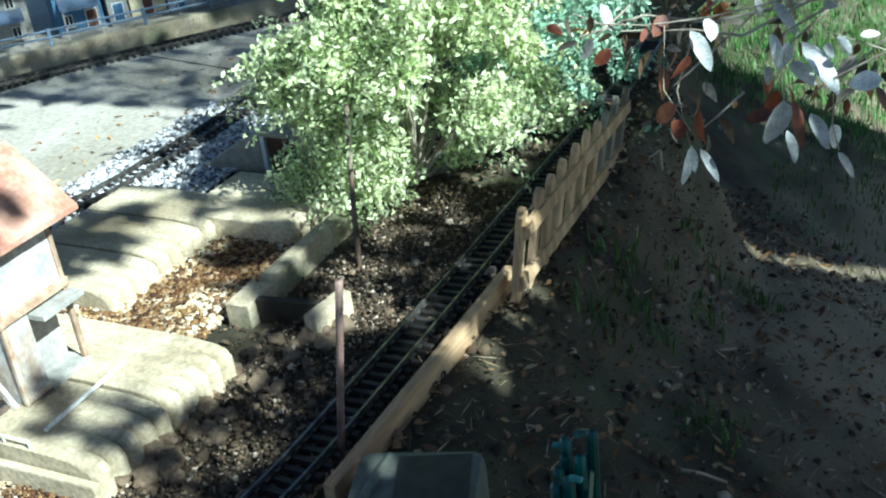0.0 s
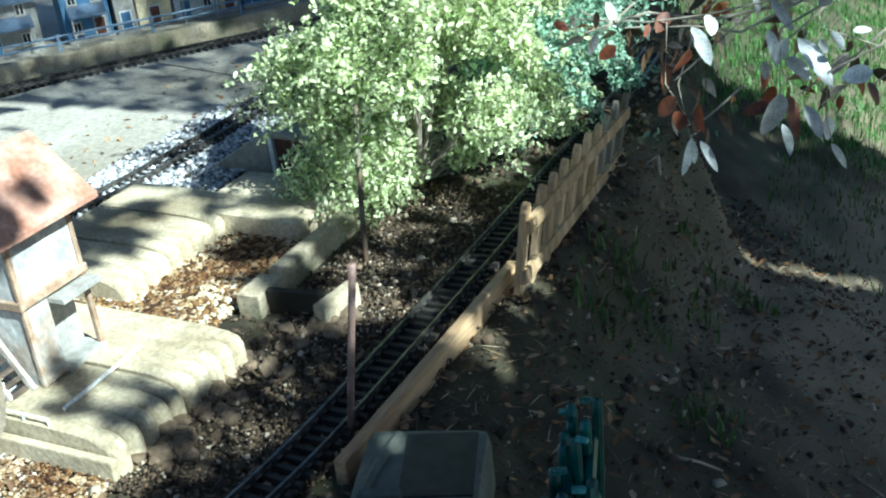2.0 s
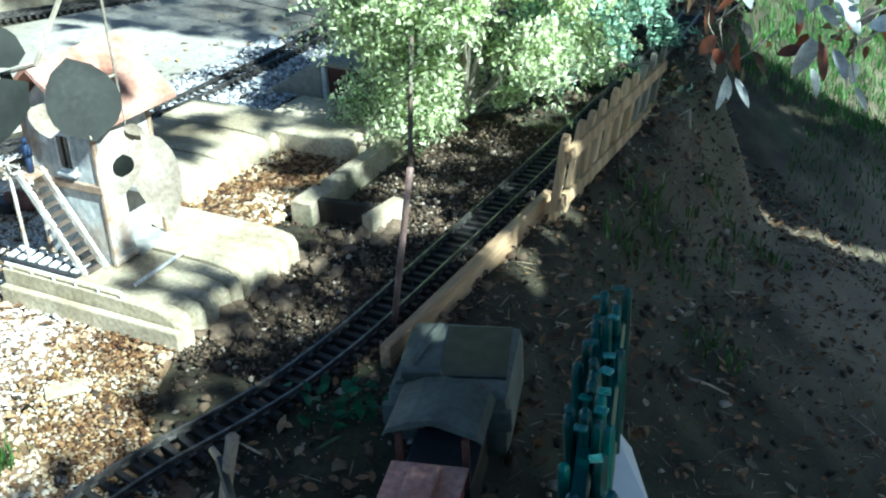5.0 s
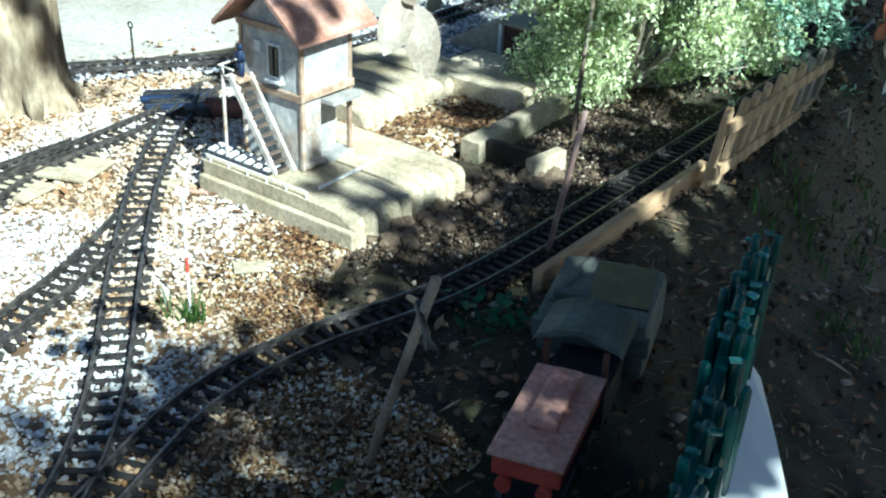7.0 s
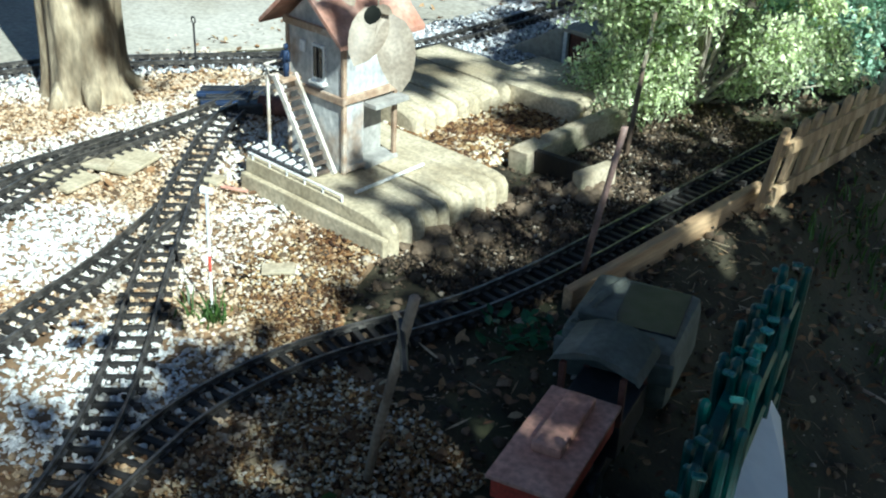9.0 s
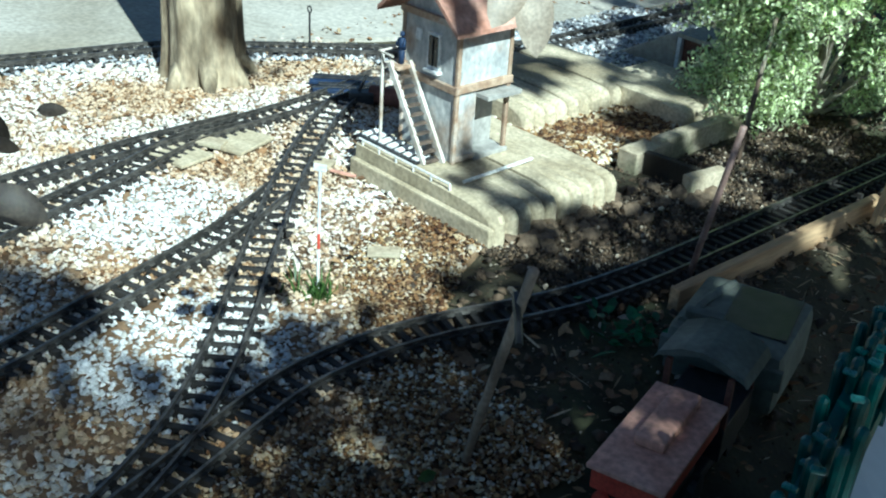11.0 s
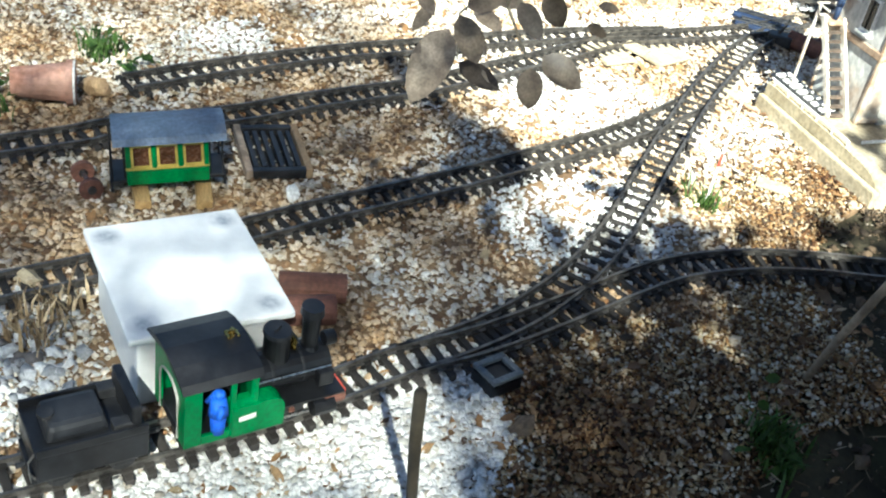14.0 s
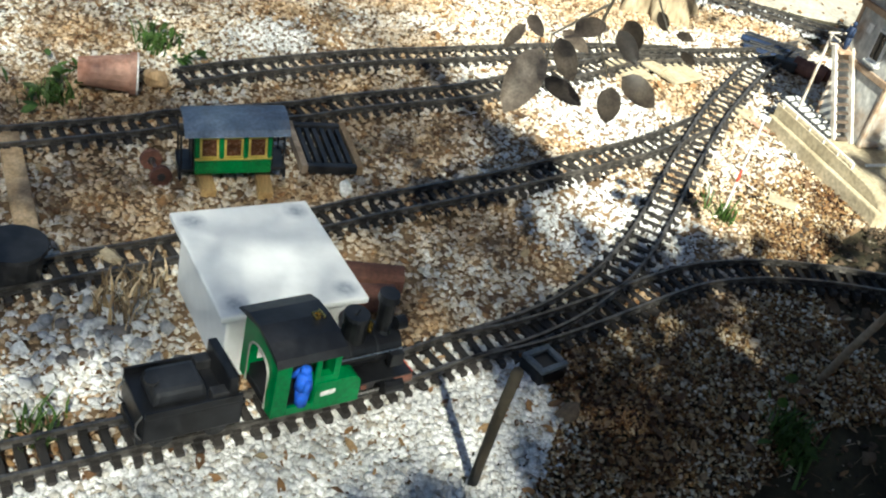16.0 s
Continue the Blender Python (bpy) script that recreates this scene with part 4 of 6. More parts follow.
# ---- red field-railway tractor under the bank, with its grey wagon ----
def red_tractor():
    m = pose(-0.315, 0.785, float(land(-0.315, 0.785)) - 0.005, 0, 0, 16) @ Matrix.Diagonal((0.86, 0.86, 1, 1))
    t = thing("red_tractor", "faded red model tractor with grey canvas cab roof on the bank", "model vehicle", m)
    top = 0.04 - m.translation.z
    part("bonnet", box((0.095, 0.21, 0.03), (0, 0.0, top - 0.032), 0.004), RED_PAINT, t)
    # dark paint here and on the chassis stands in for shade below the bonnet
    part("engine_block", box((0.06, 0.18, top - 0.05), (0, 0.0, 0.025), 0.004), DARK, t)
    part("bonnet_top", box((0.104, 0.225, 0.006), (0, 0.0, top - 0.003), 0.002), RED_ROOF, t, "faded red bonnet lid")
    part("hatch", box((0.042, 0.135, 0.014), (0.0, 0.025, top + 0.003), 0.005), RED_ROOF, t)
    part("chassis", box((0.08, 0.36, 0.02), (0, 0.07, 0.012), 0.003), DARK, t)
    for s in (-1, 1):
        part("lamp", tube([(s * 0.028, -0.112, top - 0.04), (s * 0.028, -0.104, top - 0.04)], 0.011, 12), RED_PAINT, t)
        for y in (0.13, 0.25):
            part("cab_post", box((0.009, 0.009, 0.08), (s * 0.045, y, top - 0.05), 0.001), RUST, t, "orange-brown post")
        for y in (-0.06, 0.06, 0.2):
            wob = part("wheel", tube([(-0.005, 0, 0), (0.005, 0, 0)], 0.022, 16), DARK, t)
            wob.location = (s * 0.042, y, 0.022)
    part("cab_floor", box((0.1, 0.13, 0.05), (0, 0.19, 0.03), 0.003), DARK, t)
    out = [(-0.068, 0.0), (-0.06, 0.012), (-0.03, 0.024), (0, 0.028), (0.03, 0.024), (0.06, 0.012), (0.068, 0.0), (0.06, 0.006), (0, 0.022), (-0.06, 0.006)]
    part("cab_roof", prism(out, 0.105, pose(0, 0.18, top + 0.024)), TARP, t, "grey-green curved canvas roof with a dark spot")
    return t


red_tractor()


def grey_wagon():
    m = pose(-0.408, 1.075, float(land(-0.408, 1.075)) - 0.01, 0, 0, 18) @ Matrix.Diagonal((1.02, 1.0, 1, 1))
    t = thing("grey_wagon", "grey-green model wagon with a flat dark panel for its rounded hollow", "model wagon", m)
    top = 0.056 - m.translation.z
    part("hull", box((0.15, 0.175, top - 0.004), (0, 0, 0), 0.016), TARP, t)
    # a flat dark panel paints the hollow's shade on the closed top
    part("hollow", box((0.085, 0.12, 0.004), (0.022, 0.012, top - 0.0055), 0.0015, (0, 0, 3)), DARK, t, "flat dark panel painted as the shade of a rounded hollow")
    part("ridge", tube([(-0.06, -0.07, top - 0.004), (-0.05, 0.0, top), (-0.035, 0.075, top - 0.006)], 0.006, 8), TARP, t)
    part("seat_back", box((0.05, 0.014, 0.02), (-0.035, -0.055, top - 0.006), 0.004, (12, 0, 6)), TARP, t)
    part("skirt", box((0.158, 0.01, 0.03), (0, -0.088, top - 0.05), 0.003), TARP, t)
    return t


grey_wagon()


# ---- green plastic palisade ----
def palisade():
    f = thing("green_palisade", "teal green plastic palisade with two rows of pales down the bank", "fence")
    rnd = random.Random(9)
    n = 20
    for row, (a, b) in enumerate((((-0.176, 1.02, 0.25), (-0.004, 0.436, 0.257)), ((-0.186, 0.985, 0.236), (-0.014, 0.428, 0.242)))):
        a, b = Vector(a), Vector(b)
        for k in range(n):
            p = a.lerp(b, (k + rnd.uniform(-0.2, 0.2)) / (n - 1))
            p.z += rnd.uniform(-0.014, 0.006)
            w = rnd.uniform(0.013, 0.02)
            h = p.z - (float(land(p.x, p.y)) - 0.02)
            out = [(-w / 2, 0), (w / 2, 0), (w / 2, h - 0.012), (w / 3, h - 0.003), (0, h), (-w / 3, h - 0.003), (-w / 2, h - 0.012)]
            pale = part("pale", prism(out, 0.01, pose(p.x, p.y, p.z - h, rnd.uniform(-2, 2), rnd.uniform(-2, 2), 104 + rnd.uniform(-9, 9)), bevel=0.003), TEAL, f)
            # some tops get a lighter cap as a painted glint
            if rnd.random() < 0.55:
                part("cap", box((w * 0.45, 0.012, 0.004), (p.x, p.y, p.z - 0.0015), 0.0015, (0, 0, 104 + rnd.uniform(-25, 25))), TEAL_TIP, pale)
        for z in (-0.05, -0.12, -0.18):
            part("rail", tube([a + Vector((0.004, 0, z)), b + Vector((0.004, 0, z))], 0.006, 6), TEAL, f)
    u, v = Vector((-0.182, 0.98, 0.0)), Vector((-0.012, 0.43, 0.0))
    part("web", prism([(-0.28, -0.3), (0.28, -0.3), (0.28, 0.215), (-0.28, 0.215)], 0.012, Matrix.Translation((u + v) / 2) @ pose(0, 0, 0, 0, 0, math.degrees(math.atan2(v.y - u.y, v.x - u.x)))), TEAL, f, "dark teal plastic web between the rows")
    return f


palisade()
sheet_bm = bmesh.new()
# a stiff sheet hung over the palisade's side and bent down to the ground
inner = [(-0.154, 0.94, 0.116), (-0.11, 0.81, 0.12), (-0.066, 0.672, 0.125), (0.004, 0.447, 0.132)]
outer = [(-0.124, 0.927, 0.097), (-0.066, 0.83, 0.096), (-0.008, 0.728, 0.094), (0.084, 0.555, 0.091)]
foot = [(x + 0.03, y + 0.01, float(land(x + 0.03, y)) - 0.01) for x, y, z in outer]
for lift in (0.0, 0.004):
    rows = [[sheet_bm.verts.new((x, y, z + lift)) for x, y, z in row] for row in (inner, outer, foot)]
    for a, b in zip(rows, rows[1:]):
        for k in range(3):
            sheet_bm.faces.new((a[k], b[k], b[k + 1], a[k + 1]))
sheet = part("white_sheet", sheet_bm, WHITE)
tagged(sheet, "white plastic sheet draped against the green palisade", "sheet")


# ---- walkway, terrace and model houses ----
def flat_polygon(outline, z0, z1):
    bm = bmesh.new()
    a = [bm.verts.new((x, y, z0)) for x, y in outline]
    b = [bm.verts.new((x, y, z1)) for x, y in outline]
    n = len(outline)
    bm.faces.new(b)
    bm.faces.new(a[::-1])
    for k in range(n):
        bm.faces.new((a[k], a[(k + 1) % n], b[(k + 1) % n], b[k]))
    bmesh.ops.recalc_face_normals(bm, faces=bm.faces)
    return bm


WALK = [(-2.2, 0.4), (-2.08, 0.73), (-1.985, 1.06), (-1.895, 1.27), (-1.795, 1.53), (-1.675, 1.87), (-1.615, 2.15), (-1.595, 2.5), (-1.595, 2.8), (-1.61, 3.3), (-1.64, 4.6), (-1.5, 4.9), (-1.98, 3.47), (-2.36, 2.56), (-3.23, 0.5)]
WALK = [(x, float(metres(y))) for x, y in WALK]
walkway = tagged(new("walkway"), "pale stained concrete walkway slabs in dappled sun", "walkway", kind="structure")
for lo_y, hi_y in ((-9, 2.36), (2.36, 9)):
    bm = flat_polygon(WALK, -0.03, 0.004)
    for at, side in ((lo_y + 0.004, -1), (hi_y - 0.004, 1)):
        n = Vector((0.25, 1, 0)).normalized() * side
        # joints run across the walkway at a slant
        bmesh.ops.bisect_plane(bm, geom=bm.verts[:] + bm.edges[:] + bm.faces[:], plane_co=(-1.7, float(at) + 0.2, 0), plane_no=n, clear_outer=True)
    bmesh.ops.holes_fill(bm, edges=[e for e in bm.edges if e.is_boundary])
    if len(bm.faces):
        part("slab", bm, CONCRETE, walkway)
LINE_F = [(-2.1, 0.45), (-2.0, 0.74), (-1.93, 1.04), (-1.84, 1.19), (-1.72, 1.36), (-1.58, 1.56), (-1.5, 1.76), (-1.487, 2.0), (-1.49, 2.3), (-1.52, 2.8), (-1.57, 3.4)]
track(LINE_F, "garden railway track along the concrete walkway")
G_DIR = Vector((0.62, 0.78, 0)).normalized()
G_SIDE = Vector((-G_DIR.y, G_DIR.x, 0))
G0 = Vector((-2.42, 2.37, 0))


def g(along_m, back, z=0.0):
    p = G0 + G_DIR * along_m * 0.835 + G_SIDE * back
    return Vector((p.x, p.y, z))


G_ANGLE = math.degrees(math.atan2(G_DIR.y, G_DIR.x))
track([tuple(g(a, -0.035))[:2] for a in (-1.4, -0.7, 0, 0.7, 1.5, 2.2)], "dark garden railway track at the foot of the blue railing")
kerb = part("terrace_kerb", box((3.4, 0.04, 0.062), (0, 0, 0), 0.006), BLOCK)
kerb.matrix_world = Matrix.Translation(g(0.35, 0.05)) @ pose(0, 0, 0, 0, 0, G_ANGLE)
tagged(kerb, "grey concrete kerb below the model houses", "kerb", kind="structure")
terr = part("terrace", box((3.4, 1.2, 0.05), (0, 0.64, -0.005), 0.004), CONCRETE)
terr.matrix_world = kerb.matrix_world.copy()
tagged(terr, "raised concrete terrace carrying the model houses", "terrace", kind="structure")


def blue_railing():
    f = thing("blue_railing", "blue-grey model railing along the terrace kerb", "railing")
    for k in range(11):
        p = g(-1.45 + 0.335 * k, 0.055)
        part("post", box((0.01, 0.01, 0.115), (p.x, p.y, 0.0), 0.002, (0, 0, G_ANGLE)), BLUE_RAIL, f)
    for z in (0.088, 0.108):
        part("rail", tube([g(-1.45, 0.055, z), g(1.9, 0.055, z)], 0.0035, 6), BLUE_RAIL, f)
    return f


blue_railing()


def model_house(at, width, height, wall, roof, label, seed):
    r = random.Random(seed)
    t = thing("model_house", label, "model house", Matrix.Translation(g(at, 0.2, 0.045)) @ pose(0, 0, 0, 0, 0, G_ANGLE) @ Matrix.Diagonal((0.835, 0.9, 0.9, 1)), group="row of model houses")
    dep = 0.2
    part("wall", box((width, dep, height), (0, dep / 2, 0), 0.002), wall, t)
    for s in (-1, 1):
        part("roof", prism([(0, 0.09), (s * (dep / 2 + 0.03), 0.0), (s * (dep / 2 + 0.03), -0.01), (0, 0.08)], width + 0.03, pose(0, dep / 2, height - 0.005, 0, 0, 90)), roof, t)
    part("plinth", box((width + 0.004, 0.012, 0.018), (0, 0.0, 0), 0.001), GREY_WALL, t)
    n = max(1, int(width / 0.075))
    for row in range(2):
        for k in range(n):
            x = (k + 0.5) * width / n - width / 2
            if row == 0 and k == seed % n:
                d = part("door", box((0.036, 0.008, 0.072), (x, 0, 0.002), 0.001), RUST if seed % 2 else BLUE_WALL, t)
                part("door_frame", box((0.044, 0.005, 0.078), (x, 0, 0.001), 0.001), WHITE_PAINT, d)
                continue
            w = part("window", box((0.034, 0.008, 0.042), (x, -0.001, 0.03 + row * 0.1), 0.001), WHITE_PAINT, t)
            part("pane", box((0.025, 0.004, 0.033), (x, -0.006, 0.0345 + row * 0.1)), GLASS_DARK, w)
            part("sill", box((0.04, 0.012, 0.004), (x, -0.005, 0.027 + row * 0.1)), GREY_WALL, w)
            part("glazing_bar", box((0.003, 0.003, 0.033), (x, -0.0085, 0.0345 + row * 0.1)), WHITE_PAINT, w)
    if seed in (6, 7, 10):
        part("awning", prism([(0, 0.03), (-0.06, 0.0), (-0.06, -0.006), (0, 0.022)], width * 0.8, pose(0, 0, 0.1, 0, 0, 90)), roof, t)
    for s in (-1, 1) if seed in (6, 7, 10) else ():
        part("awning_post", box((0.006, 0.006, 0.1), (s * width * 0.36, -0.055, 0), 0.001), GREY_WALL, t)
    return t


for i, (at, w, h, wall, roof, lab) in enumerate((
        (-0.78, 0.2, 0.21, PALE_WALL, BLUE_ROOF, "pale model house with a blue-grey roof"),
        (-0.5, 0.18, 0.2, CREAM_WALL, TILE, "cream model house with a terracotta roof"),
        (-0.2, 0.2, 0.22, BLUE_WALL, DARK, "blue model house with a dark roof"),
        (0.08, 0.22, 0.19, GREY_WALL, BLUE_ROOF, "grey model house with a blue-grey porch roof"),
        (0.36, 0.17, 0.22, BLUE_WALL, BLUE_ROOF, "bright blue model house with small white windows"),
        (0.5, 0.075, 0.2, GREY_WALL, DARK, "narrow grey model house between two others"),
        (0.61, 0.13, 0.2, CREAM_WALL, DARK, "cream model house with dark windows"),
        (0.77, 0.17, 0.23, PALE_WALL, BLUE_ROOF, "white model house with a blue door"),
        (0.9, 0.08, 0.2, CREAM_WALL, TILE, "narrow cream model house"),
        (1.06, 0.2, 0.21, BLUE_WALL, DARK, "dark blue model house at the end of the row"),
        (1.38, 0.4, 0.19, PALE_WALL, BLUE_ROOF, "long pale model wall building"))):
    model_house(at, w, h, wall, roof, lab, i + 3)


# ---- kerbs, ramp and hut by the shrub ----
def low_wall(a, b, width, height, label):
    a, b = Vector(a), Vector(b)
    d = b - a
    bm = box((width, d.length, height), (0, 0, 0), 0.0025)
    bmesh.ops.subdivide_edges(bm, edges=[e for e in bm.edges if e.calc_length() > 0.03], cuts=4)
    for v in bm.verts:
        v.co += noise.noise_vector(v.co * 45 + Vector((a.x, a.y, 3)) * 9) * 0.0011
    ob = part("concrete_kerb", bm, BLOCK, smooth=False)
    ob.matrix_world = pose((a.x + b.x) / 2, (a.y + b.y) / 2, -0.012, 0, 0, math.degrees(math.atan2(d.y, d.x)) - 90)
    return tagged(ob, label, "kerb", "concrete kerbs")


low_wall((-0.893, 1.5), (-0.897, 1.76), 0.028, 0.052, "long mossy concrete kerb edging the planting bed")
low_wall((-0.893, 1.418), (-0.895, 1.494), 0.044, 0.047, "pale worn concrete corner block of the planting bed")
plank = part("bed_plank", box((0.11, 0.013, 0.046), (0, 0, 0), 0.002, (0, 0, 0)), POST)
plank.matrix_world = pose(-0.816, 1.452, -0.008, 4, 0, 6)
tagged(plank, "dark plank set on edge between two concrete blocks", "plank")
low_wall((-0.754, 1.412), (-0.742, 1.5), 0.024, 0.05, "short mossy concrete kerb by the track")


def hut():
    t = thing("brown_hut", "small brown hut with a pale post and slab roof", "model hut", pose(-1.21, 1.967, 0, 0, 0, -4) @ Matrix.Diagonal((0.95, 0.85, 0.9, 1)))
    part("wall", box((0.12, 0.1, 0.085), (0.07, 0.06, 0), 0.002), RUST, t)
    part("post", box((0.012, 0.012, 0.09), (0.004, 0.004, 0), 0.002), WHITE_PAINT, t)
    part("roof", box((0.15, 0.13, 0.012), (0.068, 0.06, 0.088), 0.003), CONCRETE, t)
    return t


hut()
ramp = part("concrete_ramp", prism([(-0.17, 0.0), (0.0, 0.0), (0.0, 0.085), (-0.02, 0.085)], 0.09, pose(-1.215, 2.01, -0.003, 0, 0, 3), bevel=0.003), CONCRETE)
tagged(ramp, "grey concrete ramp leading up to the hut", "ramp")

# ---- small things in the yard ----
lamp = thing("yard_lamp", "thin dark model street lamp with a ring top", "lamp", pose(-1.729, 1.311, 0) @ Matrix.Scale(0.78, 4))
part("pole", tube([(0, 0, -0.01), (0, 0, 0.13)], 0.003, 8), DARK, lamp)
ring = bmesh.new()
tube([(0.009 * math.cos(a), 0, 0.139 + 0.009 * math.sin(a)) for a in np.linspace(0, 2 * math.pi, 15)], 0.0022, 6, bm=ring)
part("ring", ring, DARK, lamp)
part("base", tube([(0, 0, -0.005), (0, 0, 0.006)], 0.009, 10), DARK, lamp)


def barrier():
    t = thing("signal_post", "thin white and red banded signal post in gravel", "signal", pose(-0.862, 0.712, 0))
    for k in range(8):
        part("band", tube([(0.0006 * k, 0, -0.01 + 0.0245 * k), (0.0006 * k + 0.0006, 0, 0.0143 + 0.0245 * k)], 0.0022, 8), RED_PAINT if k == 3 else PALE_WALL if k > 4 else WHITE_PAINT, t)
    part("head", box((0.018, 0.004, 0.009), (0.005, 0, 0.182), 0.001, (0, 0, 30)), PALE_WALL, t)
    return t


barrier()
for nm, m, sz, mat, lab, cat in (
        ("red_plank", pose(-1.15, 0.972, 0.006, 0, 0, 24), (0.05, 0.006, 0.004), RED_ROOF, "short red wooden strip lying in gravel", "plank"),
        ("grey_plate", pose(-1.21, 0.97, 0.003, 3, 0, 20), (0.04, 0.034, 0.006), BLOCK, "small grey stone plate on the gravel", "plate"),
        ("grey_plate", pose(-1.385, 0.853, 0.008, 0, 4, 35), (0.05, 0.034, 0.008), BLOCK, "small grey stone plate by the rails", "plate"),
        ("pale_plate", pose(-0.885, 0.85, 0.003, 0, 0, 50), (0.05, 0.03, 0.005), BLOCK, "grey slate chip lying in gravel", "plate"),
        ("pale_plank", pose(-0.95, -0.405, 0.0, 0, 0, 4), (0.03, 0.25, 0.012), PICKET, "pale weathered plank lying across the gravel", "plank"),
        ("sand_tile", pose(-1.374, 0.788, 0.003, 0, 0, 12), (0.085, 0.075, 0.006), SLAB, "sandy concrete tile between the tracks", "tile"),
        ("sand_tile", pose(-1.375, 0.905, 0.003, 0, 0, 20), (0.085, 0.1, 0.006), SLAB, "sandy concrete tile between the tracks", "tile")):
    bm = box(sz, (0, 0, 0), min(sz) * 0.25)
    ob = part(nm, bm, mat)
    ob.matrix_world = m if nm != "pale_plank" else m @ pose(0, 0, 0, 0, 0, 90)
    tagged(ob, lab, cat)


def flower_pot():
    t = thing("clay_pot", "terracotta flower pot lying on its side with a white-ringed mouth", "flower pot", pose(-1.205, -0.37, 0.032, 0, 0, 118))
    part("pot", tube([(-0.045, 0, 0), (0.04, 0, 0.002)], 0.022, 18, end=0.031), TILE, t)
    part("rim", tube([(0.034, 0, 0.002), (0.044, 0, 0.002)], 0.0345, 18), TILE, t)
    part("mouth_ring", tube([(0.044, 0, 0.002), (0.047, 0, 0.002)], 0.034, 18), WHITE_PAINT, t, "thin white ring round the mouth")
    part("inside", tube([(0.0462, 0, 0.002), (0.0474, 0, 0.002)], 0.03, 18), TILE, t)
    return t


pot = flower_pot()
pot.matrix_world = pose(-1.226, -0.262, 0.032, 0, 0, 84)


def stone(name, at, size, mat, label, seed):
    bm = bmesh.new()
    bmesh.ops.create_icosphere(bm, subdivisions=2, radius=1)
    for v in bm.verts:
        q = noise.noise(v.co * 1.3 + Vector((seed * 3.1, 0, 0)))
        v.co = v.co * (1 + 0.45 * q)
        v.co = Vector((v.co.x * size[0], v.co.y * size[1], v.co.z * size[2]))
    ob = part(name, bm, mat)
    ob.matrix_world = pose(at[0], at[1], at[2], seed * 37 % 30, seed * 53 % 30, seed * 71 % 360)
    return tagged(ob, label, "stone")


stone("yellow_stone", (-1.252, -0.185, 0.012), (0.026, 0.02, 0.016), AGED, "yellowish rounded stone beside the clay pot", 3)
stone("white_stone", (-0.926, 0.057, 0.008), (0.014, 0.01, 0.008), WHITE_PAINT, "bright white pebble beside the grate", 5)
stone("dark_stone", (-0.77, -0.3, 0.008), (0.022, 0.014, 0.01), BLOCK, "dark bluish stone in gravel", 8)
stone("dark_stone", (-0.428, 0.21, 0.004), (0.018, 0.013, 0.007), ROCK, "dark flat stone in brown gravel", 9)


def wheelset():
    t = thing("rusty_wheelset", "small rusty wheel pair lying by the coach", "wheelset", pose(-0.978, -0.338, 0.016, 0, 0, 100))
    for s in (-1, 1):
        part("wheel", tube([(s * 0.023 - 0.004, 0, 0), (s * 0.023 + 0.004, 0, 0)], 0.016, 16), RUST, t)
        part("hub", tube([(s * 0.023 - 0.006, 0, 0), (s * 0.023 + 0.006, 0, 0)], 0.006, 10), DARK, t)
    part("axle", tube([(-0.026, 0, 0), (0.026, 0, 0)], 0.003, 8), STEEL, t)
    return t


w = wheelset()
w.matrix_world = pose(-0.972, -0.218, 0.015, 0, 0, 10)
for k, (x, y, r) in enumerate(((-0.695, 0.03, 78), (-0.652, 0.005, 84))):
    ob = part("rusty_drum", tube([(-0.042, 0, 0), (-0.036, 0, 0), (0.036, 0, 0), (0.042, 0, 0)], 0.019, 14), RUST, smooth=False)
    ob.matrix_world = pose(x, y, 0.018, 0, 0, r)
    tagged(ob, "rusty red-brown drum lying behind the locomotive", "drum", "rusty drums")
tub = thing("dark_tub", "dark plastic tub at the edge of the yard", "tub", pose(-0.735, -0.415, 0))
part("body", tube([(0, 0, 0), (0, 0, 0.05)], 0.03, 16, end=0.036), DARK, tub)
part("rim", tube([(0, 0, 0.05), (0, 0, 0.056)], 0.04, 16), DARK, tub)


def switch_stand():
    """A point motor under loose black boards, with its lever; their black also paints the shadow there."""
    t = thing("switch_stand", "black ribbed cover boards darkened for shadow and a lever by the turnout", "switch", pose(-1.51, 1.245, 0.004, 0, 0, 52))
    r = random.Random(6)
    for k in range(6):
        part("cover_board", box((0.13 + r.uniform(-0.02, 0.02), 0.014, 0.009), (r.uniform(-0.01, 0.01), -0.045 + 0.018 * k, r.uniform(0.0, 0.006)), 0.002, (r.uniform(-6, 6), 0, r.uniform(-7, 7))), DARK if k % 3 else NAVY, t)
    part("motor", box((0.05, 0.034, 0.024), (0.035, -0.085, 0), 0.004), DARK, t)
    part("lever", tube([(0.03, -0.085, 0.022), (0.045, -0.075, 0.055)], 0.003, 6), DARK, t)
    return t


switch_stand()
for x, y, turn, ln, r0 in ((-1.392, 1.262, 40, 0.07, 0.019), (-1.372, 1.306, 15, 0.05, 0.016)):
    bm = tube([(-ln / 2, 0, 0), (-ln / 2 + 0.004, 0, 0), (ln / 2 - 0.004, 0, 0), (ln / 2, 0, 0)], r0, 14)
    tube([(ln / 2 - 0.002, 0, 0), (ln / 2 + 0.003, 0, 0)], r0 * 1.1, 14, bm=bm)
    pipe = part("rusty_pipe", bm, RUST)
    pipe.matrix_world = pose(x, y, r0 - 0.002, 0, 4, turn)
    tagged(pipe, "short rusty brown pipe lying behind the tower", "pipe", "rusty pipes")
hook = part("wire_hook", tube([(-0.34, 0.546, 0.295), (-0.315, 0.526, 0.308), (-0.285, 0.5, 0.303), (-0.27, 0.487, 0.295)], 0.0035, 6), DARK)
tagged(hook, "dark wire hook tied to the stick", "hook")

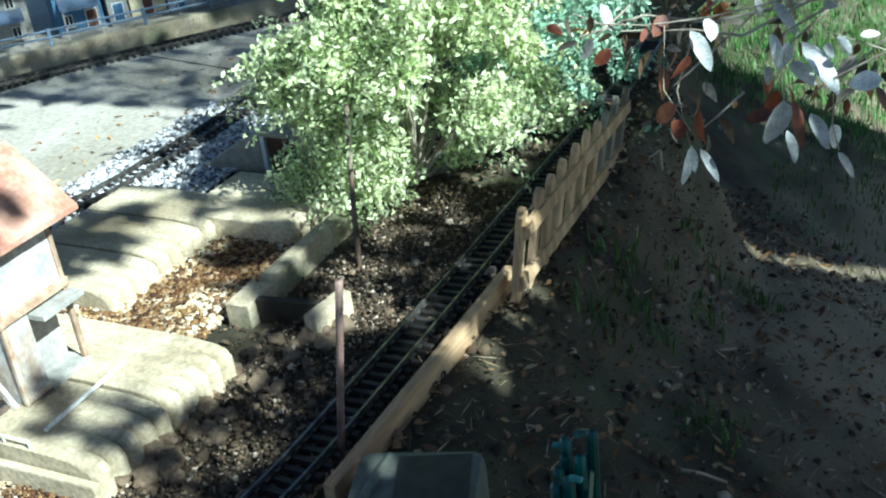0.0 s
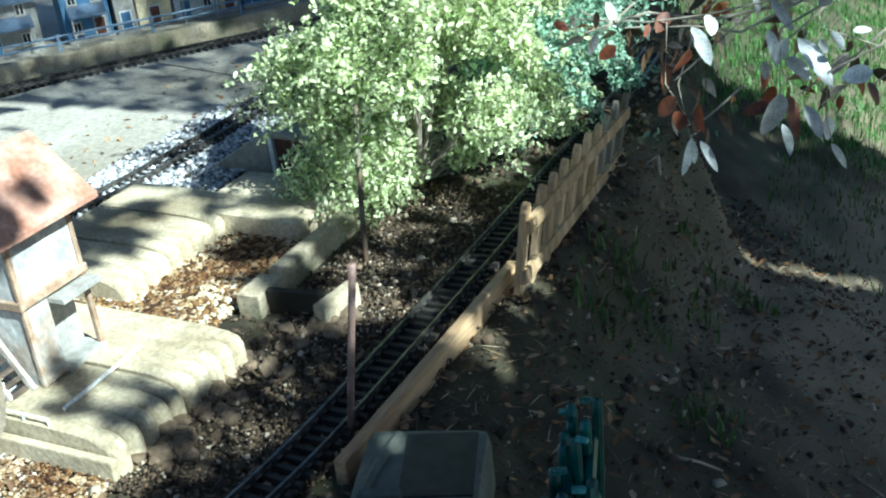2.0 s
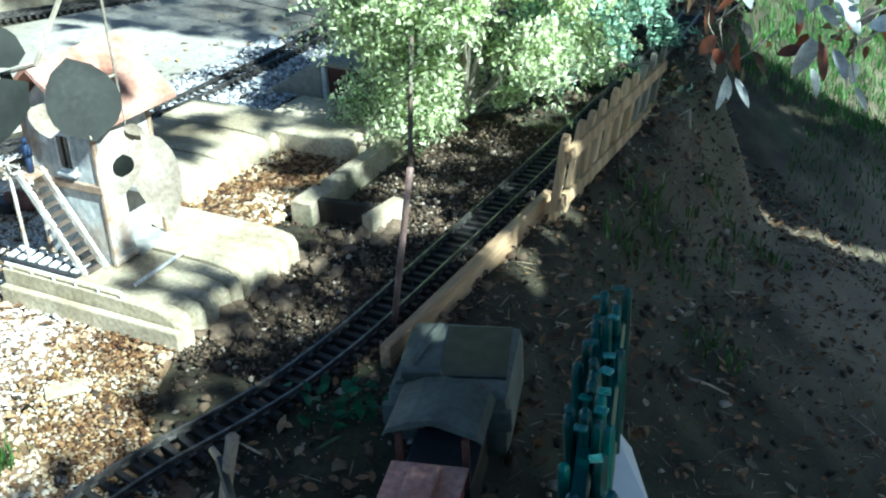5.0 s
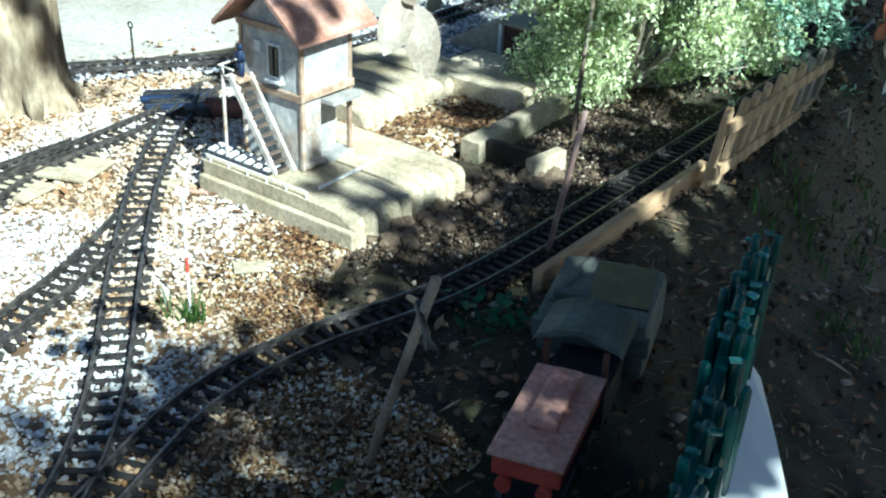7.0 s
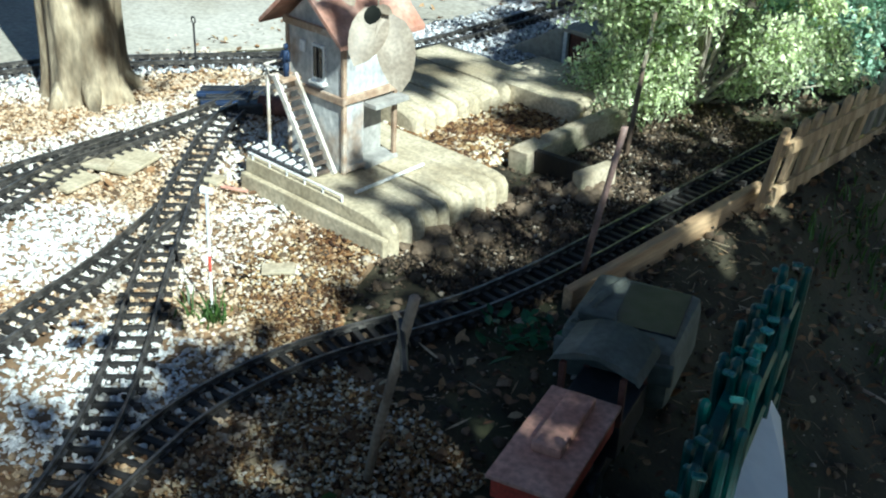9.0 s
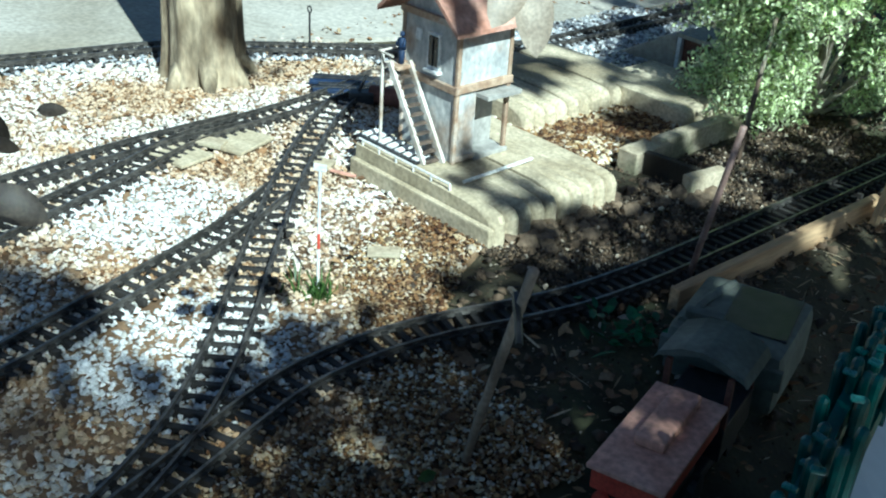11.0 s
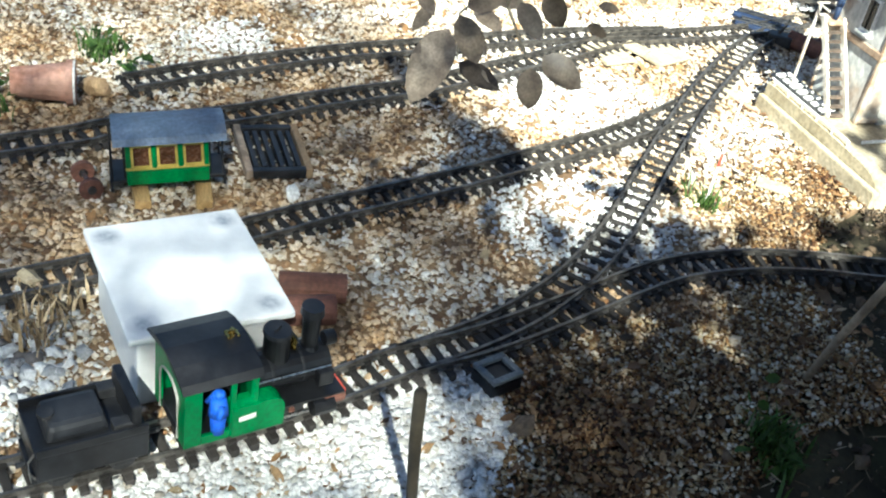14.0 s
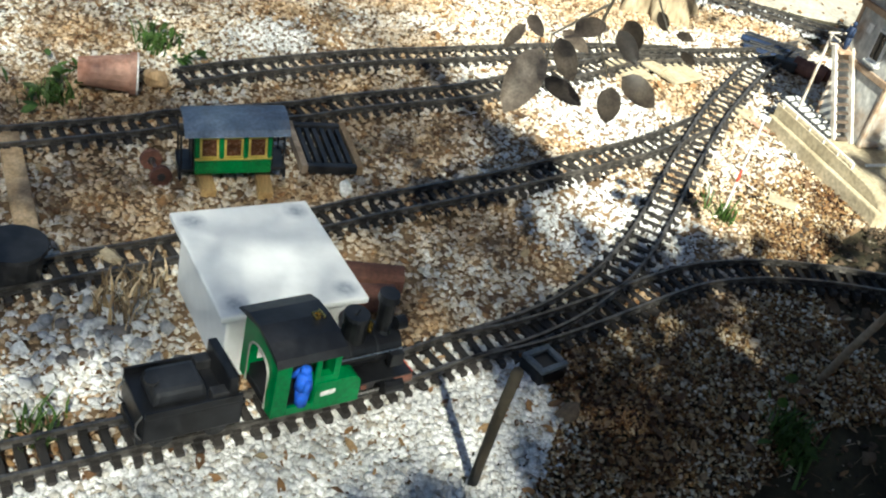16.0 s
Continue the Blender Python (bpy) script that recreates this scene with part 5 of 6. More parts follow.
# ---- shrubs and trees ----
rngb = np.random.default_rng(5)


def clumps(centres, radii, n, shell=0.35):
    out = []
    for c, r in zip(centres, radii):
        d = rngb.normal(size=(n, 3))
        d /= np.linalg.norm(d, axis=1)[:, None]
        out.append(np.array(c) + d * (r * rngb.uniform(shell, 1.1, (n, 1))))
    return np.concatenate(out)


def untag(ob, parent):
    for key in ("label", "category", "kind"):
        if key in ob:
            del ob[key]
    ob.parent = parent
    return ob


def bush(name, centres, radii, mat, label, n, size, foot, sprays=40):
    b = thing(name, label, "shrub")
    p = [clumps(centres, radii, n)]
    for k in range(sprays):
        c = np.array(centres[k % len(centres)])
        d = c - np.array([foot[0], foot[1], 0.2]) + rngb.normal(0, 0.07, 3)
        d /= np.linalg.norm(d)
        u = np.linspace(0.0, 1.0, 26)[:, None]
        arc = c + d * (0.05 + rngb.uniform(0.06, 0.11) * u) + np.array([0, 0, -0.035]) * u * u
        p.append(arc + rngb.normal(0, 0.006, arc.shape) * (1.2 - 0.7 * u))
    p = np.concatenate(p)
    p = p[p[:, 2] > 0.012]
    untag(scatter("crown", mat, p, rngb.uniform(0.6, 1.35, len(p)) * size, "", "", "leaf", 3, tip=0.8), b)
    for c in centres[::4]:
        part("stem", tube([foot, (foot[0] * 0.5 + c[0] * 0.5 + 0.01, foot[1] * 0.5 + c[1] * 0.5, c[2] * 0.55), c], 0.006, 6, end=0.0015), TWIG, b)
    return b


cs = []
for _ in range(92):
    z = rngb.uniform(0.03, 0.62)
    w = 0.165 * (1 - 0.35 * abs(z - 0.25) / 0.4)
    cs.append((-0.87 + 0.14 * (z - 0.3) + np.clip(rngb.normal(0, w), -0.15, 0.24), 2.0 + np.clip(rngb.normal(0, w), -0.21, 0.25), 0.88 * z))
cs += [(rngb.uniform(-1.02, -0.86), rngb.uniform(1.78, 1.9), rngb.uniform(0.02, 0.34)) for _ in range(26)]
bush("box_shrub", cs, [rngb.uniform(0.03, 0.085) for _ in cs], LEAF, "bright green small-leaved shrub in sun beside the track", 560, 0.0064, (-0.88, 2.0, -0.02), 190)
cs = [(-0.74 + rngb.normal(0, 0.08), 2.5 + rngb.normal(0, 0.17), rngb.uniform(0.03, 0.38)) for _ in range(52)]
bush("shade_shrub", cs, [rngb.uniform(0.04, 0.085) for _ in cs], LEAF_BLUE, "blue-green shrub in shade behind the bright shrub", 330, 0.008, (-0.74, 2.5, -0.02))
cs = [(-0.45 + rngb.normal(0, 0.045), 2.28 + rngb.normal(0, 0.2), rngb.uniform(-0.22, -0.02)) for _ in range(22)]
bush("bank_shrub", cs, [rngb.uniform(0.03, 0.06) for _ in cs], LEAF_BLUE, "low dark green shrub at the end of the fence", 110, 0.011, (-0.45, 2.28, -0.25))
stick("young_trunk", [(-0.797, 1.63, -0.03), (-0.812, 1.665, 0.07), (-0.826, 1.7, 0.15), (-0.846, 1.75, 0.243)], 0.0052, 0.0042, STEM, "thin dark spotted sapling stem in front of the shrub", "sapling")


def tree():
    t = thing("tree", "old tree with ribbed grey-brown bark standing in gravel", "tree", pose(-1.74, 1.05, 0))
    bm = bmesh.new()
    rings = []
    steps = np.arange(0, 2 * math.pi, math.pi / 24)
    for z, r in ((-0.05, 0.105), (0.0, 0.09), (0.03, 0.083), (0.08, 0.078), (0.15, 0.076), (0.3, 0.075), (0.6, 0.074), (0.9, 0.073), (1.5, 0.07), (2.6, 0.06)):
        rings.append([bm.verts.new((r * (1 + 0.1 * math.sin(5 * a + 0.8) + 0.05 * math.sin(11 * a + 2 * z) + 0.03 * math.sin(23 * a + 5 * z)) * math.cos(a), r * (1 + 0.1 * math.sin(5 * a + 0.8) + 0.05 * math.sin(11 * a + 2 * z)) * math.sin(a), z)) for a in steps])
    for a, b in zip(rings, rings[1:]):
        for k in range(48):
            bm.faces.new((a[k], a[(k + 1) % 48], b[(k + 1) % 48], b[k]))
    part("trunk", bm, BARK, t, smooth=True)
    for a, far in ((-70, 0.125), (-25, 0.12), (20, 0.12), (75, 0.12), (200, 0.14)):
        c, q = math.cos(radians(a)), math.sin(radians(a))
        part("root", tube([(0.05 * c, 0.05 * q, 0.05), (0.09 * c, 0.09 * q, 0.014), (far * c, far * q, -0.02)], 0.026, 8, end=0.008), BARK, t, smooth=True)
    return t


tree()


def sunlit(x, y):
    """How open the added crown is kept towards the sun over a place of the yard."""
    west = smooth(-1.05, -1.4, x) * (1 - 0.6 * smooth(0.5, 0.15, y)) * (1 - 0.5 * smooth(1.38, 1.5, y) * smooth(2.05, 1.9, y) * smooth(-1.75, -1.6, x)) * (1 - 0.2 * smooth(1.95, 2.2, y) * smooth(-1.75, -1.9, x))
    mid = smooth(-0.72, -0.84, x) * smooth(0.28, 0.5, y) * (1 - 0.22 * smooth(0.98, 1.1, y) * smooth(-1.5, -1.3, x)) * (1 - 0.4 * smooth(1.4, 1.5, y) * smooth(2.05, 1.9, y))
    mid = np.maximum(mid, 0.34 * smooth(-0.62, -0.68, x) * smooth(0.85, 1.05, y) * smooth(1.75, 1.55, y))
    low = 0.34 * smooth(-0.5, -0.7, x) * smooth(0.62, 0.42, y)
    shrub = 1.25 * np.exp(-(((x + 1.3) / 0.62) ** 6 + ((y - 2.5) / 0.56) ** 6))
    far = (0.3 + 0.7 * smooth(3.5, 3.1, y)) * (1 - 0.3 * np.exp(-(((x + 1.44) / 0.12) ** 4 + ((y - 1.32) / 0.13) ** 4)))
    bank = 1.05 * np.exp(-(((x - 0.36) / 0.4) ** 4 + ((y - 3.02 - 0.99 * (x - 0.36)) / 0.07) ** 4)) + 0.9 * np.exp(-(((x - 0.2) / 0.06) ** 4 + ((y - 2.04 - 0.7 * (x - 0.2)) / 0.02) ** 4)) + 1.2 * smooth(4.35, 4.7, y) * smooth(-1.0, -0.6, x) + 1.0 * np.exp(-(((x - 0.17) / 0.18) ** 4 + ((y - 4.25 - 0.6 * (x - 0.17)) / 0.04) ** 4))
    bank = np.maximum(bank, 0.8 * np.exp(-(((x + 0.62) / 0.28) ** 4 + ((y - 1.68) / 0.2) ** 4)))
    bank = np.maximum(bank, 0.5 * np.exp(-(((x + 0.7) / 0.2) ** 4 + ((y - 1.38) / 0.12) ** 4)))
    bank = np.maximum(bank, 0.95 * np.exp(-(((x + 0.07) / 0.13) ** 4 + ((y - 0.58) / 0.26) ** 4)))
    bank = np.maximum(bank, 0.5 * np.exp(-(((x + 0.37) / 0.07) ** 4 + ((y - 0.78) / 0.12) ** 4)))
    return np.clip(np.maximum.reduce([west * far, mid * far, low, shrub, bank]), 0.05, 1.2)


def shade_tree():
    """An unseen plum tree added behind the camera: its crown stands between sun and bank and throws the dapples."""
    t = thing("unseen_plum_tree", "unseen dark red-leaved plum tree added over the bank to throw dapples", "tree")
    foot = Vector((2.9, 0.6, -0.6))
    part("trunk", tube([foot, foot + Vector((-0.05, 0.1, 0.9)), foot + Vector((-0.1, 0.2, 1.9)), foot + Vector((0.0, 0.3, 3.0))], 0.11, 14, end=0.05), BARK, t, smooth=True)
    for dx, dy, dz in ((-1.6, 0.6, 2.6), (-1.2, -1.0, 2.7), (-0.9, 1.9, 2.9), (0.6, 0.9, 3.2), (0.3, -0.9, 3.1), (-0.3, 2.9, 2.8)):
        part("limb", tube([foot + Vector((-0.05, 0.15, 1.3)), foot + Vector((dx * 0.4, dy * 0.4, 1.3 + (dz - 1.3) * 0.6)), foot + Vector((dx, dy, dz))], 0.045, 8, end=0.012), BARK, t, smooth=True)
    r = np.random.default_rng(21)
    n = 66000
    x, y = r.uniform(-3.4, 1.0, n), r.uniform(-1.3, 5.2, n)
    clump = np.array([0.75 * noise.noise(Vector((u * 2.4, v * 3.8, 0.3))) + 0.8 * noise.noise(Vector((u * 5.5, v * 9.0, 4.0))) + 0.6 * noise.noise(Vector((u * 12, v * 20.0, 9.0))) for u, v in zip(x, y)])
    grain = np.array([noise.noise(Vector((u * 9, v * 11, 2.0))) for u, v in zip(x, y)])
    low = smooth(0.42, 0.22, y) * smooth(-0.26, -0.34, x) * (1 - 0.3 * smooth(-0.62, -0.5, x) * smooth(-0.02, 0.1, y))
    open_side = smooth(-0.14, 0.02, (x + 2.4) * 0.75 - (y - 2.75) * 0.65)
    walk_side = smooth(-1.5, -1.6, x) * smooth(2.5, 2.62, y) * open_side
    soil = 0.8 * smooth(-0.64, -0.7, x) * smooth(-0.92, -0.84, x) * smooth(0.5, 0.75, y) * smooth(1.7, 1.45, y)
    chance = np.minimum(1 - low, 1 - 0.95 * walk_side) * (1 - soil * (1 + 0.5 * grain))
    keep = ((clump * 0.55 + 0.5 > sunlit(x, y)) | (walk_side > 0.5)) & (r.random(n) < chance)
    x, y = x[keep], y[keep]
    z = r.uniform(1.5, 2.9, len(x))
    k = z / sun_dir.z
    p = np.stack([x + sun_dir.x * k, metres(y) + sun_dir.y * k, z], -1)
    untag(scatter("crown", RED_LEAF, p, r.uniform(0.03, 0.055, len(p)), "", "", "leaf", 5, tip=0.6), t)
    # the dense side above the bank
    n = 24000
    x, y, z = r.uniform(-0.42, 1.1, n), r.uniform(0.3, 3.9, n), r.uniform(1.5, 2.9, n)
    keep = sunlit(x, y) < 0.2
    k = z / sun_dir.z
    p = np.stack([x + sun_dir.x * k, metres(y) + sun_dir.y * k, z], -1)[keep]
    untag(scatter("crown", RED_LEAF, p, r.uniform(0.03, 0.05, len(p)), "", "", "leaf", 7, tip=0.6), t)
    # finer foliage added for even half-shade over the walkway
    n = 20000
    x, y, z = r.uniform(-3.2, -1.5, n), r.uniform(2.55, 4.0, n), r.uniform(2.6, 3.8, n)
    k = z / sun_dir.z
    p = np.stack([x + sun_dir.x * k, metres(y) + sun_dir.y * k, z], -1)
    untag(scatter("fine_crown", RED_LEAF, p, r.uniform(0.009, 0.015, len(p)), "", "", "leaf", 8, tip=0.6), t)
    # finer foliage added for soft shade over the near end of the yard
    n = 56000
    x, y, z = r.uniform(-2.5, -0.25, n), r.uniform(-1.3, 0.42, n), r.uniform(3.2, 4.6, n)
    keep = r.random(n) < smooth(0.45, 0.2, y) * (1 - 0.55 * smooth(-1.15, -1.35, x)) * (1 - 0.5 * smooth(-0.62, -0.54, x) * smooth(0.1, 0.0, y)) * (1 - 0.35 * smooth(-0.95, -0.88, x) * smooth(-0.58, -0.66, x) * smooth(-0.48, -0.42, y) * smooth(-0.05, -0.12, y))
    k = z / sun_dir.z
    p = np.stack([x + sun_dir.x * k, metres(y) + sun_dir.y * k, z], -1)[keep]
    untag(scatter("fine_crown", RED_LEAF, p, r.uniform(0.009, 0.015, len(p)), "", "", "leaf", 6, tip=0.6), t)
    return t


shade_tree()


def leaf_mesh(length, width, bend, blunt=1.0):
    bm = bmesh.new()
    n = 7
    mid = [bm.verts.new((length * k / n, 0, -bend * (k / n) ** 2 * length)) for k in range(n + 1)]
    for s in (-1, 1):
        side = [bm.verts.new((length * (k / n), s * width / 2 * math.sin(math.pi * (k / n) ** 0.85) ** blunt, -bend * (k / n) ** 2 * length + 0.12 * width * math.sin(math.pi * k / n))) for k in range(1, n)]
        prev = mid[0]
        for k in range(n - 1):
            f = (mid[k], mid[k + 1], side[k]) if k == 0 else (mid[k], mid[k + 1], side[k], side[k - 1])
            bm.faces.new(f if s > 0 else f[::-1])
        f = (mid[n - 1], mid[n], side[n - 2])
        bm.faces.new(f if s > 0 else f[::-1])
    return bm


def leafy_branch(twigs, leaves, label, wide=1.0, mat=BRANCH_LEAF, blunt=1.0, m=Matrix()):
    """Twigs, and single leaves hanging from them: place, heading, droop, length."""
    t = thing("leafy_branch", label, "branch", m)
    for pts, r in twigs:
        part("twig", tube(pts, r, 6, end=r * 0.5), TWIG, t)
    rr = random.Random(len(leaves))
    for p, head, droop, size in leaves:
        ob = part("leaf", leaf_mesh(size, size * wide * rr.uniform(0.34, 0.48), rr.uniform(0.1, 0.6), blunt), mat, t, smooth=True)
        ob.matrix_basis = pose(*p, rr.uniform(-80, 80), droop, head)
    return t


rl = random.Random(7)
nodes = [(-0.27, 1.45, 0.56), (-0.22, 1.46, 0.55), (-0.16, 1.46, 0.51), (-0.12, 1.48, 0.55), (-0.12, 1.44, 0.46), (-0.07, 1.49, 0.6), (-0.13, 1.49, 0.6), (-0.03, 1.49, 0.56), (0.0, 1.47, 0.5), (0.03, 1.47, 0.49), (0.05, 1.49, 0.54), (0.09, 1.48, 0.52), (0.14, 1.48, 0.55), (-0.02, 1.48, 0.62)]
twigs = [([(0.5, 1.6, 0.85), (0.3, 1.56, 0.78), (0.14, 1.53, 0.66), (0.0, 1.5, 0.62), (-0.12, 1.48, 0.59), (-0.2, 1.46, 0.6), (-0.28, 1.45, 0.57)], 0.0034)]
twigs += [([(n[0] + 0.05, n[1] + 0.02, n[2] + 0.05), (n[0] + 0.02, n[1], n[2] + 0.02), n], 0.0018) for n in nodes]
lv = [((n[0] + rl.gauss(0, 0.024), n[1] + rl.gauss(0.02, 0.025), n[2] + rl.gauss(0.016, 0.02)), rl.uniform(0, 360), rl.uniform(-10, 105), rl.uniform(0.02, 0.042)) for n in nodes for _ in range(7)]
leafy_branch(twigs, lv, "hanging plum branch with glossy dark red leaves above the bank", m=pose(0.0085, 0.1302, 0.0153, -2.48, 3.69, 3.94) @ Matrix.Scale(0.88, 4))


def hung_leaves(leaves, twigs, label, mats):
    """Large single leaves from stalk to tip, each a little cupped, on thin twigs."""
    t = thing("leafy_branch", label, "branch")
    for pts, r in twigs:
        part("twig", tube(pts, r, 6, end=r * 0.5), TWIG, t)
    rr = random.Random(len(leaves))
    for k, (p, q, wide) in enumerate(leaves):
        p, q = Vector(p), Vector(q)
        d = q - p
        ob = part("leaf", leaf_mesh(d.length, d.length * wide, rr.uniform(0.0, 0.12), 0.62), mats[k % len(mats)], t, smooth=True)
        side = Vector((rr.uniform(0.5, 0.7), rr.uniform(-0.5, -0.3), rr.uniform(0.45, 0.75))).cross(d).normalized()
        up = d.cross(side).normalized()
        turn = Matrix((d.normalized(), side, up)).transposed().to_4x4()
        ob.matrix_basis = Matrix.Translation(p) @ turn
    return t


YARD_LEAVES = [((-0.476, 0.061, 0.467), (-0.449, 0.024, 0.409), 0.5), ((-0.526, 0.064, 0.469), (-0.525, 0.045, 0.442), 0.4), ((-0.476, 0.073, 0.478), (-0.453, 0.09, 0.451), 0.4), ((-0.496, 0.09, 0.478), (-0.467, 0.108, 0.469), 0.45), ((-0.493, 0.083, 0.426), (-0.456, 0.112, 0.416), 0.42), ((-0.451, 0.144, 0.452), (-0.424, 0.176, 0.434), 0.6), ((-0.452, 0.136, 0.44), (-0.438, 0.135, 0.405), 0.65), ((-0.49, 0.154, 0.495), (-0.485, 0.179, 0.464), 0.6), ((-0.444, 0.184, 0.504), (-0.438, 0.203, 0.502), 0.5), ((-0.502, 0.114, 0.483), (-0.484, 0.134, 0.487), 0.5)]
YARD_TIP_LEAVES = [((-0.378, 0.031, 0.529), (-0.384, 0.065, 0.537), 0.55), ((-0.376, 0.074, 0.535), (-0.35, 0.085, 0.515), 0.5), ((-0.424, 0.046, 0.503), (-0.403, 0.061, 0.468), 0.5), ((-0.375, 0.107, 0.555), (-0.372, 0.121, 0.538), 0.5), ((-0.33, 0.111, 0.537), (-0.325, 0.127, 0.53), 0.5), ((-0.418, 0.006, 0.526), (-0.392, 0.01, 0.518), 0.45), ((-0.384, 0.057, 0.469), (-0.393, 0.069, 0.459), 0.6)]
hung_leaves(YARD_LEAVES + YARD_TIP_LEAVES, [([(-0.2, 0.02, 0.8), (-0.36, 0.06, 0.62), (-0.45, 0.1, 0.5), (-0.455, 0.13, 0.45)], 0.0022), ([(-0.42, 0.085, 0.54), (-0.48, 0.07, 0.48), (-0.49, 0.08, 0.43)], 0.0014), ([(-0.36, 0.06, 0.62), (-0.34, 0.1, 0.55)], 0.0014)], "thin branch tip with matt brown leaves hanging over the yard", [BROWN_LEAF])
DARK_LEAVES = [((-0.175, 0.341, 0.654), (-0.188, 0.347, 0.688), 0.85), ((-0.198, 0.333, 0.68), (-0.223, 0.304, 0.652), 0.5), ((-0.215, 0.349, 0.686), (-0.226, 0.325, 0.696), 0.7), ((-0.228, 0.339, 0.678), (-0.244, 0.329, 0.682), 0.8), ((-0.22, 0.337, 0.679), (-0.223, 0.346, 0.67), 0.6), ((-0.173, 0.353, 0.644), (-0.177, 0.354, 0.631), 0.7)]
hung_leaves(DARK_LEAVES, [([(-0.13, 0.42, 0.88), (-0.17, 0.37, 0.76), (-0.2, 0.34, 0.685), (-0.227, 0.34, 0.677)], 0.0017), ([(-0.2, 0.345, 0.69), (-0.176, 0.34, 0.655)], 0.001)], "branch tip with large green leaves darkened as if backlit near the tower", [BACKLIT_LEAF])
PALE_LEAVES = [((-0.299, 0.481, 0.594), (-0.29, 0.448, 0.56), 0.55), ((-0.292, 0.483, 0.591), (-0.268, 0.473, 0.54), 0.5), ((-0.317, 0.438, 0.62), (-0.302, 0.426, 0.607), 0.85), ((-0.313, 0.456, 0.607), (-0.298, 0.455, 0.599), 0.6), ((-0.3, 0.479, 0.594), (-0.285, 0.479, 0.591), 0.5)]
hung_leaves(PALE_LEAVES, [([(-0.27, 0.45, 0.74), (-0.29, 0.47, 0.63), (-0.3, 0.48, 0.594)], 0.001), ([(-0.29, 0.47, 0.63), (-0.317, 0.44, 0.62)], 0.001)], "branch tip with pale brown leaves lightened as if sunlit in front of the tower", [SUNLIT_LEAF])

GLINT_TIP = [((-0.17, 1.404, 0.487), (-0.145, 1.398, 0.444), 0.45), ((-0.147, 1.392, 0.504), (-0.137, 1.362, 0.49), 0.5), ((-0.28, 1.436, 0.507), (-0.273, 1.45, 0.471), 0.4), ((-0.281, 1.393, 0.48), (-0.291, 1.403, 0.449), 0.5), ((-0.171, 1.406, 0.353), (-0.179, 1.399, 0.304), 0.3), ((-0.176, 1.42, 0.345), (-0.168, 1.416, 0.315), 0.4), ((-0.158, 1.393, 0.355), (-0.135, 1.384, 0.32), 0.3)]
GLINT_MID = [((-0.087, 1.409, 0.484), (-0.073, 1.408, 0.441), 0.4), ((-0.068, 1.411, 0.474), (-0.075, 1.404, 0.446), 0.6), ((-0.054, 1.403, 0.477), (-0.011, 1.392, 0.426), 0.4), ((-0.094, 1.417, 0.444), (-0.087, 1.419, 0.423), 0.8), ((-0.067, 1.407, 0.452), (-0.038, 1.412, 0.428), 0.6), ((-0.067, 1.38, 0.421), (-0.083, 1.389, 0.364), 0.55), ((-0.073, 1.441, 0.363), (-0.057, 1.421, 0.333), 0.4), ((-0.037, 1.365, 0.414), (-0.017, 1.347, 0.382), 0.5), ((-0.086, 1.417, 0.515), (-0.06, 1.418, 0.479), 0.4), ((-0.106, 1.422, 0.52), (-0.099, 1.43, 0.494), 0.5)]
GLINT_END = [((-0.021, 1.404, 0.387), (-0.016, 1.408, 0.358), 0.7), ((-0.013, 1.397, 0.359), (0.006, 1.407, 0.326), 0.3), ((0.028, 1.377, 0.449), (-0.003, 1.372, 0.443), 0.65), ((-0.033, 1.405, 0.47), (-0.023, 1.426, 0.457), 0.6), ((-0.016, 1.385, 0.49), (-0.002, 1.372, 0.474), 0.6), ((0.004, 1.389, 0.489), (0.023, 1.4, 0.489), 0.4), ((-0.022, 1.395, 0.521), (-0.033, 1.411, 0.509), 0.6)]
WINE = [((-0.163, 1.363, 0.473), (-0.183, 1.376, 0.44), 0.6), ((-0.201, 1.421, 0.499), (-0.211, 1.404, 0.479), 0.6), ((-0.204, 1.403, 0.445), (-0.202, 1.418, 0.4), 0.5), ((-0.187, 1.402, 0.403), (-0.214, 1.414, 0.375), 0.5), ((-0.18, 1.447, 0.361), (-0.175, 1.451, 0.341), 0.6), ((-0.216, 1.394, 0.492), (-0.219, 1.385, 0.479), 0.5), ((-0.263, 1.413, 0.461), (-0.283, 1.411, 0.443), 0.6), ((-0.079, 1.396, 0.4), (-0.111, 1.395, 0.392), 0.5), ((-0.063, 1.413, 0.409), (-0.05, 1.4, 0.359), 0.35), ((-0.175, 1.369, 0.398), (-0.169, 1.34, 0.388), 0.6), ((-0.343, 1.424, 0.484), (-0.324, 1.425, 0.474), 0.7), ((0.018, 1.43, 0.421), (0.032, 1.43, 0.394), 0.5)]
hung_leaves(GLINT_TIP, [([(-0.02, 1.43, 0.53), (-0.118, 1.42, 0.477), (-0.167, 1.41, 0.486), (-0.254, 1.42, 0.48), (-0.31, 1.42, 0.5)], 0.0018), ([(-0.167, 1.41, 0.486), (-0.185, 1.4, 0.42), (-0.172, 1.405, 0.35)], 0.0012)], "plum branch tip with hanging leaves painted silvery for sun glint above the bank", [GLINT_LEAF])
hung_leaves(GLINT_MID, [([(0.05, 1.44, 0.56), (-0.03, 1.42, 0.51), (-0.073, 1.41, 0.484), (-0.07, 1.4, 0.41), (-0.072, 1.41, 0.37)], 0.0018)], "plum twig with large leaves painted silvery as if catching the sun", [GLINT_LEAF])
